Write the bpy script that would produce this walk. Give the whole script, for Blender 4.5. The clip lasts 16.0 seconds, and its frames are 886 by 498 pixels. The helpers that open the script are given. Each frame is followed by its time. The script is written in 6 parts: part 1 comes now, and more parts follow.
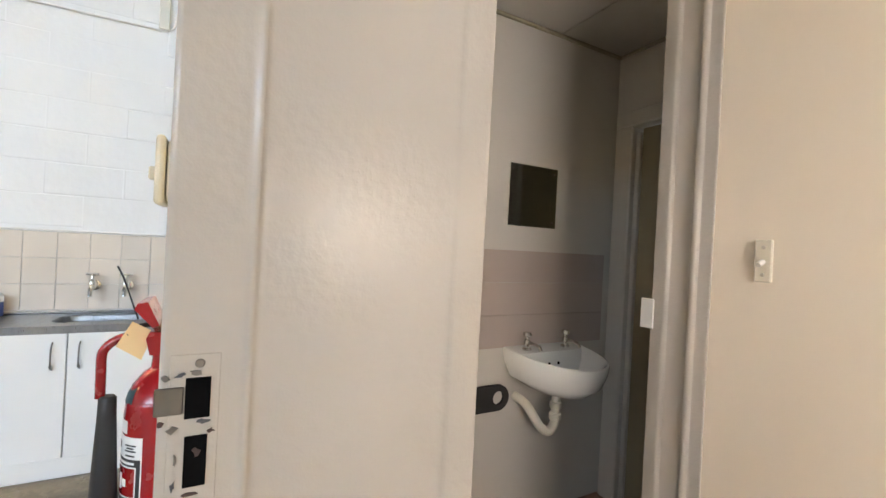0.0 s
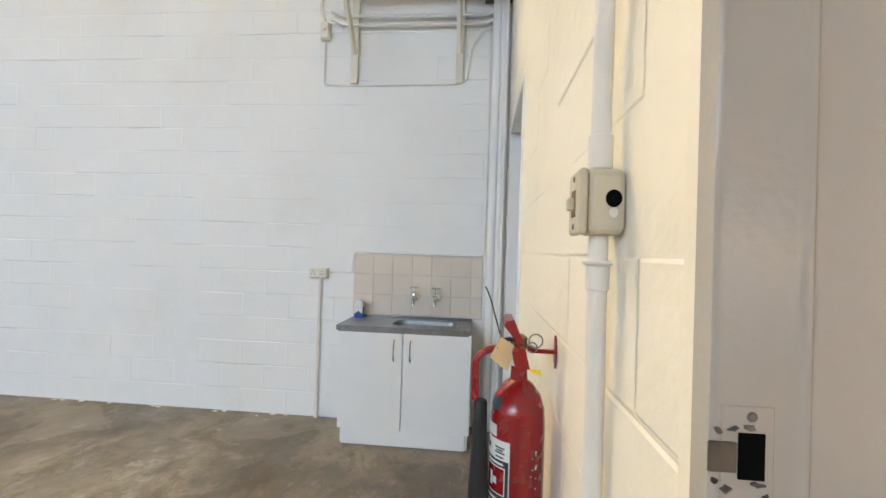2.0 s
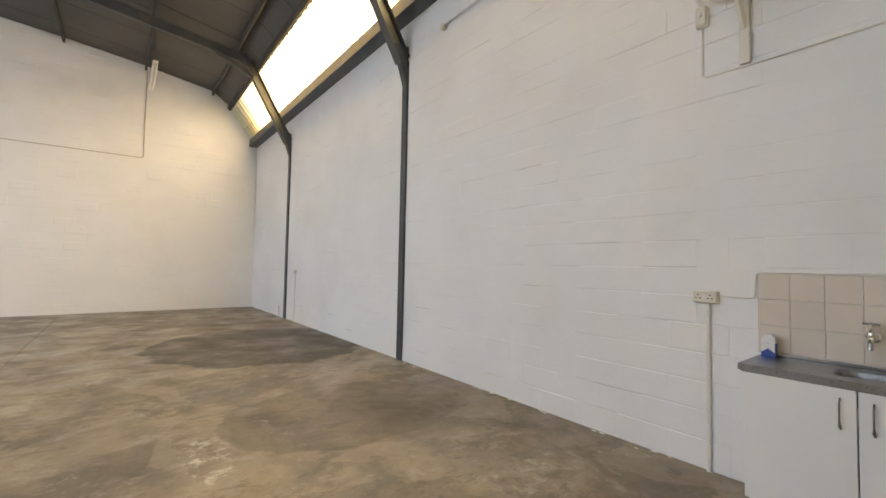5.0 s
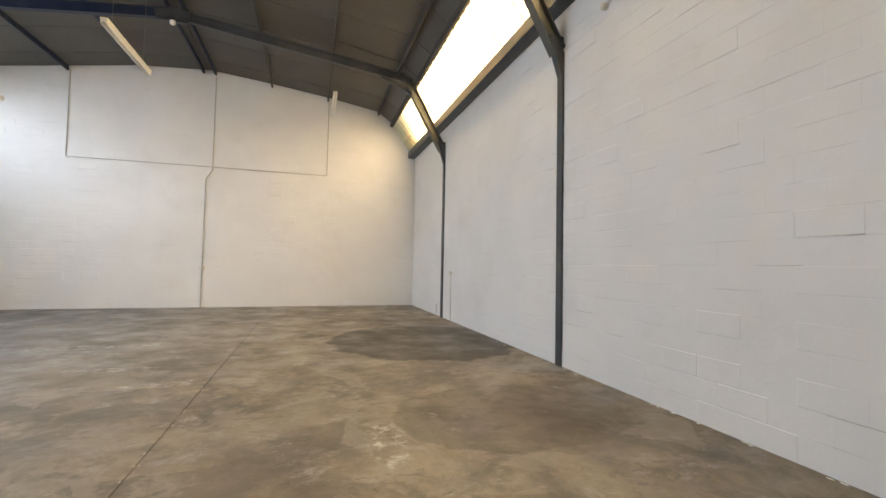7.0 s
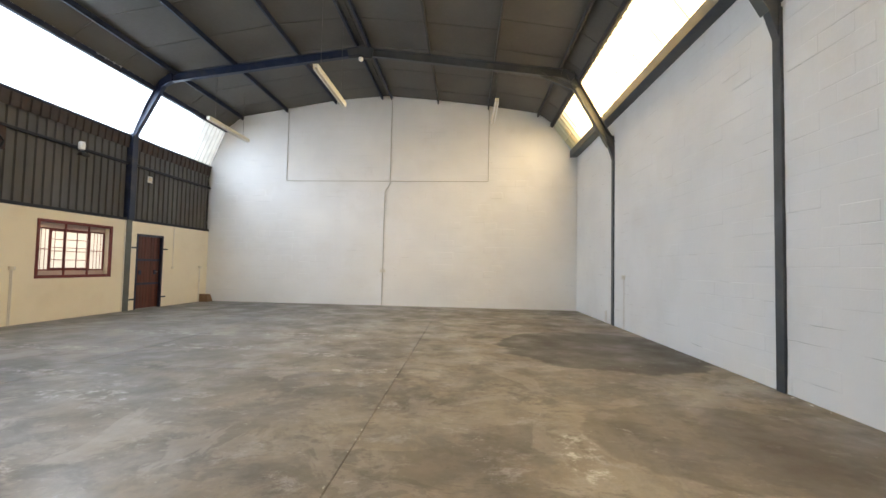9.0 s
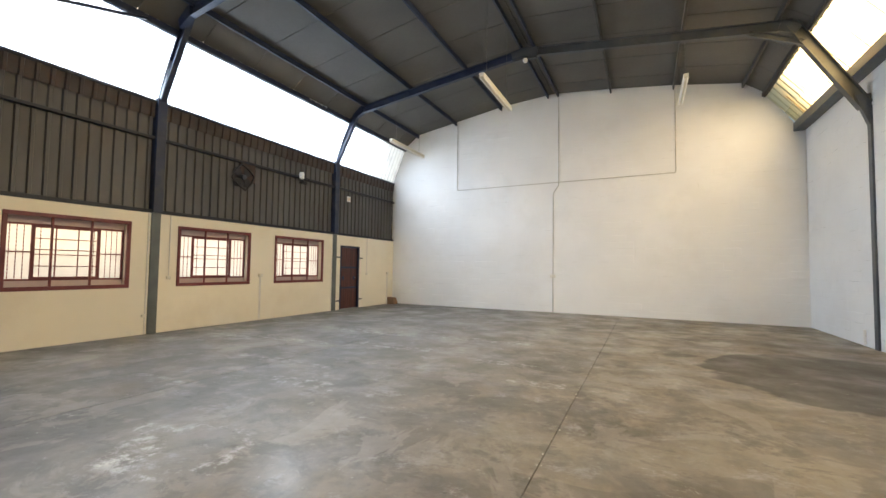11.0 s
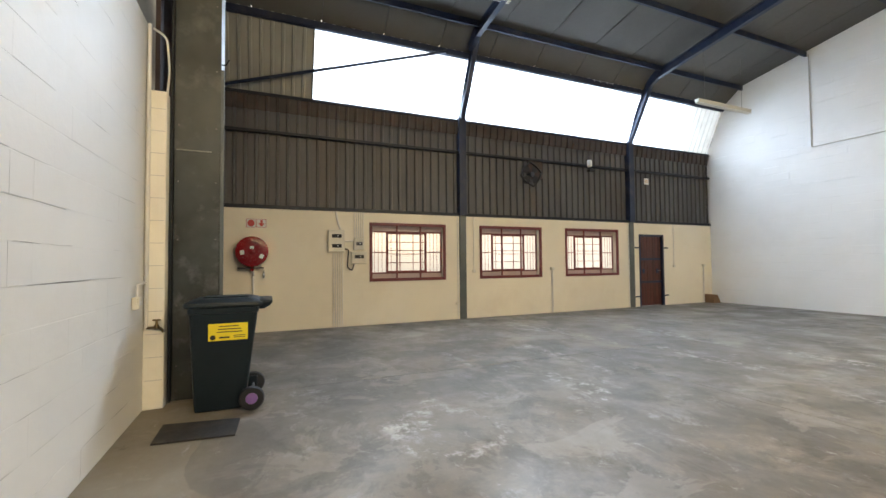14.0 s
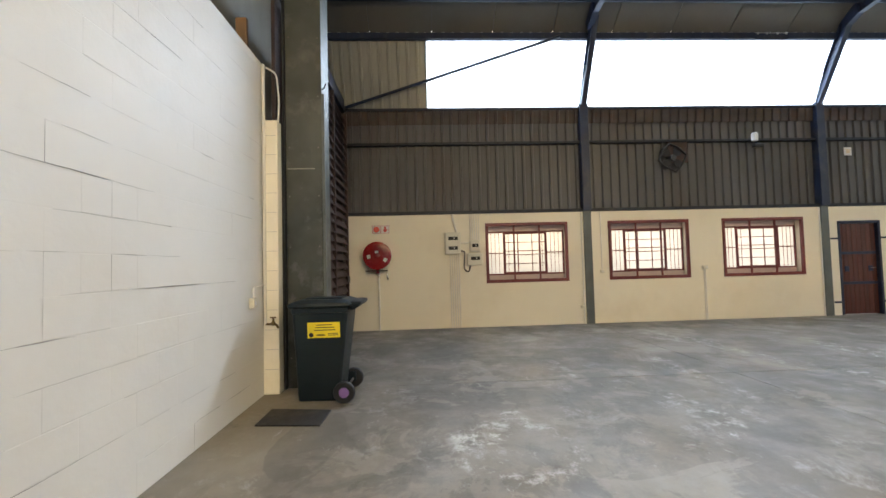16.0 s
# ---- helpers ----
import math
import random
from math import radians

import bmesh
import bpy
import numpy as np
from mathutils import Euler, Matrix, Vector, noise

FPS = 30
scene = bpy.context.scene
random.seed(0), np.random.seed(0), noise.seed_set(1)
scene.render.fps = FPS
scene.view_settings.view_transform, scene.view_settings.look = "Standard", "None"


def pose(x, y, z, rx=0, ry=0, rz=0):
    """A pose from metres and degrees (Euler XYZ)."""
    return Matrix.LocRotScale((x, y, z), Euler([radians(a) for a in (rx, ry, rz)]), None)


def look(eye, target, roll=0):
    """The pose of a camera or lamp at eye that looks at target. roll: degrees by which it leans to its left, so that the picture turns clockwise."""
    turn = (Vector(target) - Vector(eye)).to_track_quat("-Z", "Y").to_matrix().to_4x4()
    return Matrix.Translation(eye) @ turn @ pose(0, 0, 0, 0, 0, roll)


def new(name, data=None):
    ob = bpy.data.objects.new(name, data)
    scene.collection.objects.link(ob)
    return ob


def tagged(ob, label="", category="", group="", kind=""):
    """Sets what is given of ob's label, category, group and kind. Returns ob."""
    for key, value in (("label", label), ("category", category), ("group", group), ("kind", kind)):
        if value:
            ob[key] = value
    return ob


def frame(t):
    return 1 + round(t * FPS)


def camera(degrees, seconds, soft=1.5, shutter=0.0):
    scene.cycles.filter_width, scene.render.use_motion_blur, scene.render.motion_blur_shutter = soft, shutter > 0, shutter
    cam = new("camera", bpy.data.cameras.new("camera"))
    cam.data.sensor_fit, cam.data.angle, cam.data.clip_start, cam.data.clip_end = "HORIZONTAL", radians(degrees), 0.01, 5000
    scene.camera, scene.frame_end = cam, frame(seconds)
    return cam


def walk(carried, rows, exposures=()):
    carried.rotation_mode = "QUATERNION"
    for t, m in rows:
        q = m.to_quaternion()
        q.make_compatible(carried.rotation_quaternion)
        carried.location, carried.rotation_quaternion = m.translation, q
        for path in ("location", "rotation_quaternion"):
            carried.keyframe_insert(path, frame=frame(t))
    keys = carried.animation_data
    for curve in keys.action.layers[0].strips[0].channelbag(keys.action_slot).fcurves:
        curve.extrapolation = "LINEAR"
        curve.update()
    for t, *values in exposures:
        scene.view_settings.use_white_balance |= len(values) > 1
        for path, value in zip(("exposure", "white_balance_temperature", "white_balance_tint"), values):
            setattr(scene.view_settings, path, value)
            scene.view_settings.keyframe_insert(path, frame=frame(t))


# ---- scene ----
cam = camera(94.1, 16.0)
PATH = [
    (0, (0.935, 2.355, 1.391), (2.705, 1.424, 1.386), 3.0),
    (0.5, (0.943, 2.409, 1.394), (2.83, 1.745, 1.392), 2.7),
    (1, (0.968, 2.466, 1.393), (2.93, 2.075, 1.395), 2.2),
    (1.5, (0.997, 2.525, 1.395), (2.994, 2.412, 1.403), 2.0),
    (2, (1.012, 2.578, 1.398), (3.004, 2.759, 1.414), 1.8),
    (2.5, (1.042, 2.63, 1.398), (2.982, 3.119, 1.423), 1.6),
    (3, (1.076, 2.653, 1.398), (2.911, 3.448, 1.437), 1.4),
    (3.5, (1.097, 2.676, 1.404), (2.789, 3.741, 1.456), 1.1),
    (4, (1.103, 2.7, 1.391), (2.636, 3.982, 1.459), 1.0),
    (4.2, (1.099, 2.711, 1.388), (2.569, 4.065, 1.46), 1.0),
    (6.5, (1.057, 2.865, 1.356), (1.843, 4.702, 1.439), 1.2),
    (7, (1.016, 2.918, 1.354), (1.629, 4.82, 1.434), 1.1),
    (7.5, (0.993, 2.972, 1.355), (1.417, 4.925, 1.433), 1.1),
    (8.2, (0.888, 2.991, 1.333), (1.057, 4.982, 1.417), 1.3),
    (10.3, (0.674, 3.179, 1.317), (0.077, 5.086, 1.413), 1.1),
    (10.5, (0.678, 3.219, 1.356), (-0.001, 5.098, 1.447), 1.1),
    (11, (0.636, 3.254, 1.343), (-0.242, 5.049, 1.437), 0.8),
    (11.5, (0.579, 3.317, 1.328), (-0.509, 4.992, 1.426), 0.7),
    (12, (0.504, 3.404, 1.308), (-0.798, 4.919, 1.409), 0.5),
    (12.5, (0.47, 3.496, 1.301), (-1.027, 4.818, 1.401), 0.2),
    (13, (0.487, 3.636, 1.312), (-1.167, 4.756, 1.406), -0.1),
    (13.5, (0.524, 3.776, 1.307), (-1.242, 4.712, 1.389), -0.3),
    (14, (0.539, 3.927, 1.292), (-1.302, 4.706, 1.356), -0.5),
    (14.5, (0.516, 4.116, 1.284), (-1.383, 4.741, 1.332), -0.7),
    (15, (0.5, 4.238, 1.293), (-1.447, 4.696, 1.335), -1.0),
    (15.5, (0.505, 4.434, 1.286), (-1.476, 4.704, 1.341), -1.3),
    (16, (0.507, 4.59, 1.293), (-1.49, 4.682, 1.372), -1.5),
]
walk(cam, [(t, look(eye, target, roll)) for t, eye, target, roll in PATH],
     [(0, 0.97, 6050, 9), (0.5, 0.94, 6150, 9), (1.0, 0.78, 6150, 10), (1.5, 0.58, 6050, 9), (2.5, 0.33, 6050, 9), (3.5, 0.17, 6150, 10), (4.2, -0.02, 6550, 12), (6.5, -0.08, 6700, 13), (7.5, -0.1, 6650, 12),
      (8.0, -0.1, 6550, 11), (11.0, 0.0, 6350, 10), (12.0, 0.03, 6250, 9), (14.0, 0.0, 6150, 9), (16.0, 0.0, 6100, 9)])

# ---------- world, light ----------
world = bpy.data.worlds.new("world")
scene.world = world
world.use_nodes = True
wn = world.node_tree.nodes
sky = wn.new("ShaderNodeTexSky")
sky.sky_type, sky.sun_disc = "NISHITA", False
sky.sun_elevation, sky.sun_rotation = radians(38), radians(-70)
sky.air_density, sky.dust_density = 1.6, 3.0
wn["Background"].inputs[1].default_value = 0.12
world.node_tree.links.new(sky.outputs[0], wn["Background"].inputs[0])
sun = new("sun", bpy.data.lights.new("sun", "SUN"))
sun.data.energy, sun.data.angle, sun.data.color = 1.0, radians(12), (1, 0.95, 0.88)
sun.matrix_world = look((-30, 8, 25), (0, 8, 0))


def sky_lamp(name, eye, target, length, height, energy, colour, spread=150):
    lamp = new(name, bpy.data.lights.new(name, "AREA"))
    lamp.data.shape, lamp.data.size, lamp.data.size_y = "RECTANGLE", length, height
    lamp.data.energy, lamp.data.color = energy, colour
    lamp.data.spread = radians(spread)
    lamp.matrix_world = look(eye, target)
    return lamp


# daylight behind the two rows of translucent roof sheets, and behind the windows
sky_lamp("daylight_west", (-8.25, 9.9, 5.38), (-4.9, 9.9, 2.2), 10.4, 1.4, 545, (0.75, 0.86, 1.0))
sky_lamp("daylight_east", (4.30, 8.9, 5.90), (2.0, 8.9, 3.8), 12.4, 1.2, 425, (1.0, 0.81, 0.55))
sky_lamp("daylight_lobby", (-0.80, 1.86, 1.47), (1.0, 1.55, 1.38), 1.18, 0.56, 22, (1.0, 0.90, 0.81))
for wy in (6.74, 9.345, 11.858):
    sky_lamp("daylight_window", (-8.75, wy, 1.80 if wy < 7 else 1.62), (-4, wy, 1.3), 1.6, 0.75 if wy < 7 else 1.1, 6, (1.0, 0.82, 0.58) if wy < 7 else (1.0, 0.95, 0.90))


# ---------- materials ----------
def mat(name, base, rough=0.5, metal=0.0, vary=0.15, scale=3.0, bump=0.0, bump_scale=40.0, dirt=None, dirt_amount=0.0, dirt_scale=1.2, spec=0.5, stretch=(1, 1, 1), rand=0.0, coat=0.0):
    m = bpy.data.materials.new(name)
    m.use_nodes = True
    n, l = m.node_tree.nodes, m.node_tree.links
    b = n["Principled BSDF"]
    b.inputs["Metallic"].default_value = metal
    b.inputs["Specular IOR Level"].default_value = spec
    b.inputs["Coat Weight"].default_value = coat
    tc, mp = n.new("ShaderNodeTexCoord"), n.new("ShaderNodeMapping")
    geo = n.new("ShaderNodeNewGeometry")
    mp.inputs["Scale"].default_value = stretch
    l.new(geo.outputs["Position"], mp.inputs["Vector"])
    big, fine = n.new("ShaderNodeTexNoise"), n.new("ShaderNodeTexNoise")
    big.inputs["Scale"].default_value, big.inputs["Detail"].default_value = scale, 6
    fine.inputs["Scale"].default_value, fine.inputs["Detail"].default_value = bump_scale, 4
    l.new(mp.outputs[0], big.inputs["Vector"]), l.new(mp.outputs[0], fine.inputs["Vector"])
    ramp = n.new("ShaderNodeMapRange")
    ramp.inputs["From Min"].default_value, ramp.inputs["From Max"].default_value = 0.3, 0.7
    ramp.inputs["To Min"].default_value, ramp.inputs["To Max"].default_value = 1 - vary, 1 + vary * 0.6
    l.new(big.outputs["Fac"], ramp.inputs["Value"])
    col = n.new("ShaderNodeVectorMath")
    col.operation = "SCALE"
    col.inputs[0].default_value = base
    last = ramp.outputs[0]
    if rand:
        info, rr, mul = n.new("ShaderNodeObjectInfo"), n.new("ShaderNodeMapRange"), n.new("ShaderNodeMath")
        rr.inputs["To Min"].default_value, rr.inputs["To Max"].default_value = 1 - rand, 1 + rand
        l.new(info.outputs["Random"], rr.inputs["Value"])
        mul.operation = "MULTIPLY"
        l.new(last, mul.inputs[0]), l.new(rr.outputs[0], mul.inputs[1])
        last = mul.outputs[0]
    l.new(last, col.inputs["Scale"])
    out = col.outputs[0]
    if dirt:
        dn, dr, mx = n.new("ShaderNodeTexNoise"), n.new("ShaderNodeValToRGB"), n.new("ShaderNodeMix")
        dn.inputs["Scale"].default_value, dn.inputs["Detail"].default_value, dn.inputs["Roughness"].default_value = dirt_scale, 9, 0.62
        l.new(mp.outputs[0], dn.inputs["Vector"])
        dr.color_ramp.elements[0].position, dr.color_ramp.elements[1].position = 0.52, 0.72
        dr.color_ramp.elements[1].color = (dirt_amount,) * 3 + (1,)
        l.new(dn.outputs["Fac"], dr.inputs[0])
        mx.data_type = "RGBA"
        l.new(dr.outputs[0], mx.inputs["Factor"]), l.new(out, mx.inputs[6])
        mx.inputs[7].default_value = (*dirt, 1)
        out = mx.outputs[2]
    l.new(out, b.inputs["Base Color"])
    rg = n.new("ShaderNodeMapRange")
    rg.inputs["To Min"].default_value, rg.inputs["To Max"].default_value = max(0.02, rough - 0.1), min(1, rough + 0.12)
    l.new(fine.outputs["Fac"], rg.inputs["Value"]), l.new(rg.outputs[0], b.inputs["Roughness"])
    if bump:
        bp = n.new("ShaderNodeBump")
        bp.inputs["Strength"].default_value, bp.inputs["Distance"].default_value = bump, 0.004
        l.new(fine.outputs["Fac"], bp.inputs["Height"]), l.new(bp.outputs[0], b.inputs["Normal"])
    return m


WHITE = mat("white_wall_paint", (0.80, 0.80, 0.79), 0.55, vary=0.05, scale=0.8, bump=0.35, bump_scale=28, dirt=(0.62, 0.60, 0.55), dirt_amount=0.25, dirt_scale=0.9)
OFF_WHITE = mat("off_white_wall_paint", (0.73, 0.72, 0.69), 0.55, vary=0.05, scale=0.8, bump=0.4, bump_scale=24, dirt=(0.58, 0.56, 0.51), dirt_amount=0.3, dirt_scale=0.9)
CREAM = mat("cream_wall_paint", (0.82, 0.775, 0.655), 0.6, vary=0.05, scale=0.7, bump=0.3, bump_scale=22, dirt=(0.60, 0.52, 0.38), dirt_amount=0.3, dirt_scale=0.8)
CREAM2 = mat("cream_block_paint", (0.86, 0.82, 0.71), 0.5, vary=0.06, scale=1.1, bump=0.8, bump_scale=18, dirt=(0.62, 0.56, 0.45), dirt_amount=0.3, dirt_scale=1.6)
GLOSS = mat("gloss_frame_paint", (0.45, 0.424, 0.385), 0.05, vary=0.04, scale=2.0, spec=0.32, bump=0.22, bump_scale=95, dirt=(0.38, 0.34, 0.28), dirt_amount=0.35, dirt_scale=2.5)
PEACH = mat("peach_wall_paint", (0.88, 0.80, 0.69), 0.45, vary=0.05, scale=1.0, bump=0.2, bump_scale=20)
# off-white paint made greyer: the room's dimness is put into the colour
BATH = mat("dimmed_ablution_paint", (0.52, 0.495, 0.45), 0.5, vary=0.05, scale=1.2, bump=0.2, bump_scale=25)
STEEL_DARK = mat("slate_steel_paint", (0.060, 0.068, 0.078), 0.42, vary=0.25, scale=2.5, bump=0.15, bump_scale=30, dirt=(0.13, 0.12, 0.10), dirt_amount=0.4, dirt_scale=3)
STEEL_NAVY = mat("navy_steel_paint", (0.011, 0.021, 0.055), 0.45, vary=0.25, scale=2.5, bump=0.15, bump_scale=30, dirt=(0.09, 0.08, 0.07), dirt_amount=0.4, dirt_scale=3)
COLUMN_GREY = mat("grey_column_paint", (0.115, 0.130, 0.130), 0.45, vary=0.2, scale=3, bump=0.15, bump_scale=30)
COLUMN_DARK = mat("olive_steel_paint", (0.085, 0.088, 0.080), 0.45, vary=0.2, scale=3, bump=0.1)
# navy steel, darkened further to carry the girts' shadow in its colour
GIRT = mat("shadowed_navy_paint", (0.005, 0.008, 0.018), 0.5, vary=0.3, scale=3)
CLAD = mat("dark_cladding", (0.094, 0.094, 0.097), 0.5, vary=0.25, scale=1.4, bump=0.1, bump_scale=30, dirt=(0.08, 0.06, 0.05), dirt_amount=0.6, dirt_scale=1.5, stretch=(1, 1, 0.35))
CLAD_LIGHT = mat("pale_cladding", (0.30, 0.30, 0.27), 0.5, vary=0.2, scale=1.8, bump=0.1, bump_scale=30, stretch=(1, 1, 0.3))
PANEL = mat("ceiling_panel", (0.100, 0.094, 0.084), 0.6, vary=0.14, scale=0.9, bump=0.1, bump_scale=15, dirt=(0.075, 0.07, 0.06), dirt_amount=0.5, dirt_scale=0.7)
PURLIN = mat("purlin_paint", (0.055, 0.052, 0.048), 0.55, vary=0.2, scale=2)
PLASTIC_W = mat("cream_plastic", (0.70, 0.67, 0.58), 0.4, vary=0.05, scale=5)
CONDUIT = mat("painted_conduit", (0.74, 0.72, 0.68), 0.45, vary=0.06, scale=6, bump=0.15, bump_scale=60)
# greyer conduit; the shadow along the gable runs is mixed into its tone
CONDUIT_DULL = mat("dull_shadowed_conduit", (0.48, 0.46, 0.42), 0.5, vary=0.1, scale=6)
RED = mat("extinguisher_red", (0.24, 0.005, 0.008), 0.24, vary=0.14, scale=5, coat=0.25)
MAROON = mat("maroon_paint", (0.165, 0.030, 0.032), 0.4, vary=0.15, scale=5, dirt=(0.10, 0.02, 0.02), dirt_amount=0.5, dirt_scale=4)
BLACK = mat("black_rubber", (0.015, 0.015, 0.017), 0.5, vary=0.2, scale=8, bump=0.1)
BIN = mat("dark_green_plastic", (0.009, 0.016, 0.021), 0.42, vary=0.15, scale=4, spec=0.3, bump=0.15, bump_scale=70)
STAINLESS = mat("stainless_steel", (0.29, 0.295, 0.305), 0.30, 1.0, vary=0.12, scale=6, stretch=(1, 6, 1))
CHROME = mat("chrome", (0.72, 0.71, 0.68), 0.14, 1.0, vary=0.1, scale=9)
BRASS = mat("old_brass", (0.20, 0.145, 0.075), 0.35, 1.0, vary=0.2, scale=9)
MELAMINE = mat("white_melamine", (0.80, 0.80, 0.79), 0.35, vary=0.03, scale=2)
TILE = mat("beige_glazed_tile", (0.70, 0.63, 0.55), 0.12, vary=0.04, scale=3, rand=0.05)
TILE_DULL = mat("taupe_glazed_tile", (0.42, 0.355, 0.315), 0.15, vary=0.05, scale=3, rand=0.04)
CRACK = mat("joint_shadow_hairline", (0.56, 0.545, 0.52), 0.8, vary=0.2, scale=12)
CRACK_DARK = mat("open_hairline", (0.27, 0.26, 0.245), 0.9, vary=0.35, scale=9)
GROUT = mat("grey_grout", (0.60, 0.58, 0.55), 0.8, vary=0.1, scale=20)
CERAMIC = mat("white_ceramic", (0.82, 0.82, 0.80), 0.1, vary=0.02, scale=3, coat=0.5)
MIRROR = mat("mirror_glass", (0.62, 0.64, 0.58), 0.03, 1.0, vary=0.04, scale=3)
WOOD_RED = mat("stained_door_wood", (0.085, 0.022, 0.013), 0.4, vary=0.35, scale=5, bump=0.2, bump_scale=40, stretch=(1, 4, 0.4), rand=0.2)
WOOD = mat("raw_timber", (0.22, 0.13, 0.07), 0.6, vary=0.25, scale=6, stretch=(1, 1, 0.3))
YELLOW = mat("yellow_label", (0.85, 0.68, 0.02), 0.45, vary=0.03)
LABEL = mat("white_label", (0.75, 0.75, 0.74), 0.4, vary=0.03)
INK = mat("black_print", (0.02, 0.02, 0.022), 0.5, vary=0.05)
RED_PRINT = mat("red_print", (0.52, 0.06, 0.05), 0.45, vary=0.05)
TAG = mat("manila_tag", (0.72, 0.52, 0.28), 0.6, vary=0.05)
TEAL = mat("scuffed_teal", (0.022, 0.05, 0.06), 0.5, vary=0.3, scale=30)
BLUE = mat("blue_carton", (0.03, 0.08, 0.35), 0.4, vary=0.08)
PURPLE = mat("purple_plastic", (0.22, 0.12, 0.36), 0.45, vary=0.08)
STEEL_RAW = mat("worn_steel", (0.22, 0.21, 0.20), 0.4, 1.0, vary=0.3, scale=20)
RUST = mat("brown_gate_paint", (0.055, 0.030, 0.025), 0.55, vary=0.3, scale=5)
PLATE = mat("grey_green_plate", (0.060, 0.066, 0.060), 0.42, vary=0.4, scale=2.2, bump=0.15, bump_scale=12, dirt=(0.17, 0.175, 0.165), dirt_amount=0.55, dirt_scale=3.4)
PLATE_DARK = mat("stained_plate", (0.045, 0.050, 0.044), 0.40, vary=0.5, scale=3.0, bump=0.2, bump_scale=14, dirt=(0.16, 0.165, 0.16), dirt_amount=0.7, dirt_scale=5.0)
FLOOR_PLATE = mat("worn_plate", (0.026, 0.024, 0.023), 0.6, vary=0.3, scale=6, bump=0.2, bump_scale=40, dirt=(0.10, 0.08, 0.06), dirt_amount=0.5, dirt_scale=5)
# pinkish grey puts the shade inside the window reveals into the colour
REVEAL = mat("shaded_reveal_paint", (0.50, 0.40, 0.38), 0.5, vary=0.08, scale=4)
DOOR_OLIVE = mat("olive_brown_door_paint", (0.28, 0.25, 0.17), 0.4, vary=0.1, scale=3, stretch=(1, 1, 0.3))
HASP_BLACK = mat("matt_black_paint", (0.010, 0.009, 0.009), 0.6, vary=0.3, scale=30, spec=0.2)
OLD_CREAM = mat("aged_cream_metal", (0.56, 0.51, 0.39), 0.38, vary=0.10, scale=9, bump=0.1, bump_scale=60, dirt=(0.36, 0.31, 0.22), dirt_amount=0.4, dirt_scale=14)
HOLE = mat("unlit_slot", (0.006, 0.006, 0.006), 1.0, vary=0.1, spec=0.0)
TUBE = mat("fluorescent_tube", (0.85, 0.85, 0.83), 0.3, vary=0.02)
BATH_FLOOR = mat("brown_floor_tile", (0.22, 0.12, 0.08), 0.4, vary=0.15, scale=3)
FRONTAGE = mat("orange_facebrick", (0.66, 0.40, 0.22), 0.8, vary=0.2, scale=2.0)
CLAD_RUST = mat("rusted_cladding_edge", (0.060, 0.046, 0.042), 0.6, vary=0.35, scale=3.0, bump=0.2, bump_scale=30, dirt=(0.075, 0.032, 0.020), dirt_amount=0.8, dirt_scale=4)
PAVING = mat("pale_paving", (0.42, 0.40, 0.36), 0.8, vary=0.15, scale=1)


def sheet_material(name, tint, clear):
    m = bpy.data.materials.new(name)
    m.use_nodes = True
    n, l = m.node_tree.nodes, m.node_tree.links
    n.remove(n["Principled BSDF"])
    tr, tl, mx = n.new("ShaderNodeBsdfTransparent"), n.new("ShaderNodeBsdfTranslucent"), n.new("ShaderNodeMixShader")
    geo, no, rm = n.new("ShaderNodeNewGeometry"), n.new("ShaderNodeTexNoise"), n.new("ShaderNodeMapRange")
    no.inputs["Scale"].default_value, no.inputs["Detail"].default_value = 2.5, 6
    l.new(geo.outputs["Position"], no.inputs["Vector"]), l.new(no.outputs["Fac"], rm.inputs["Value"])
    rm.inputs["To Min"].default_value, rm.inputs["To Max"].default_value = 1 - clear - 0.12, 1 - clear + 0.12
    tr.inputs["Color"].default_value = (*tint, 1)
    tl.inputs["Color"].default_value = (*tint, 1)
    l.new(rm.outputs[0], mx.inputs[0]), l.new(tr.outputs[0], mx.inputs[1]), l.new(tl.outputs[0], mx.inputs[2])
    l.new(mx.outputs[0], n["Material Output"].inputs[0])
    return m


SHEET_W = sheet_material("translucent_sheet_white", (0.92, 0.94, 0.95), 0.6)
SHEET_E = sheet_material("translucent_sheet_aged", (0.97, 0.88, 0.66), 0.12)
SHEET_LAP = sheet_material("translucent_sheet_edge", (0.97, 0.94, 0.84), 0.6)
SHEET_RIB = sheet_material("translucent_sheet_lap", (0.62, 0.48, 0.26), 0.1)
FROST = sheet_material("obscure_glass", (0.88, 0.84, 0.78), 0.45)


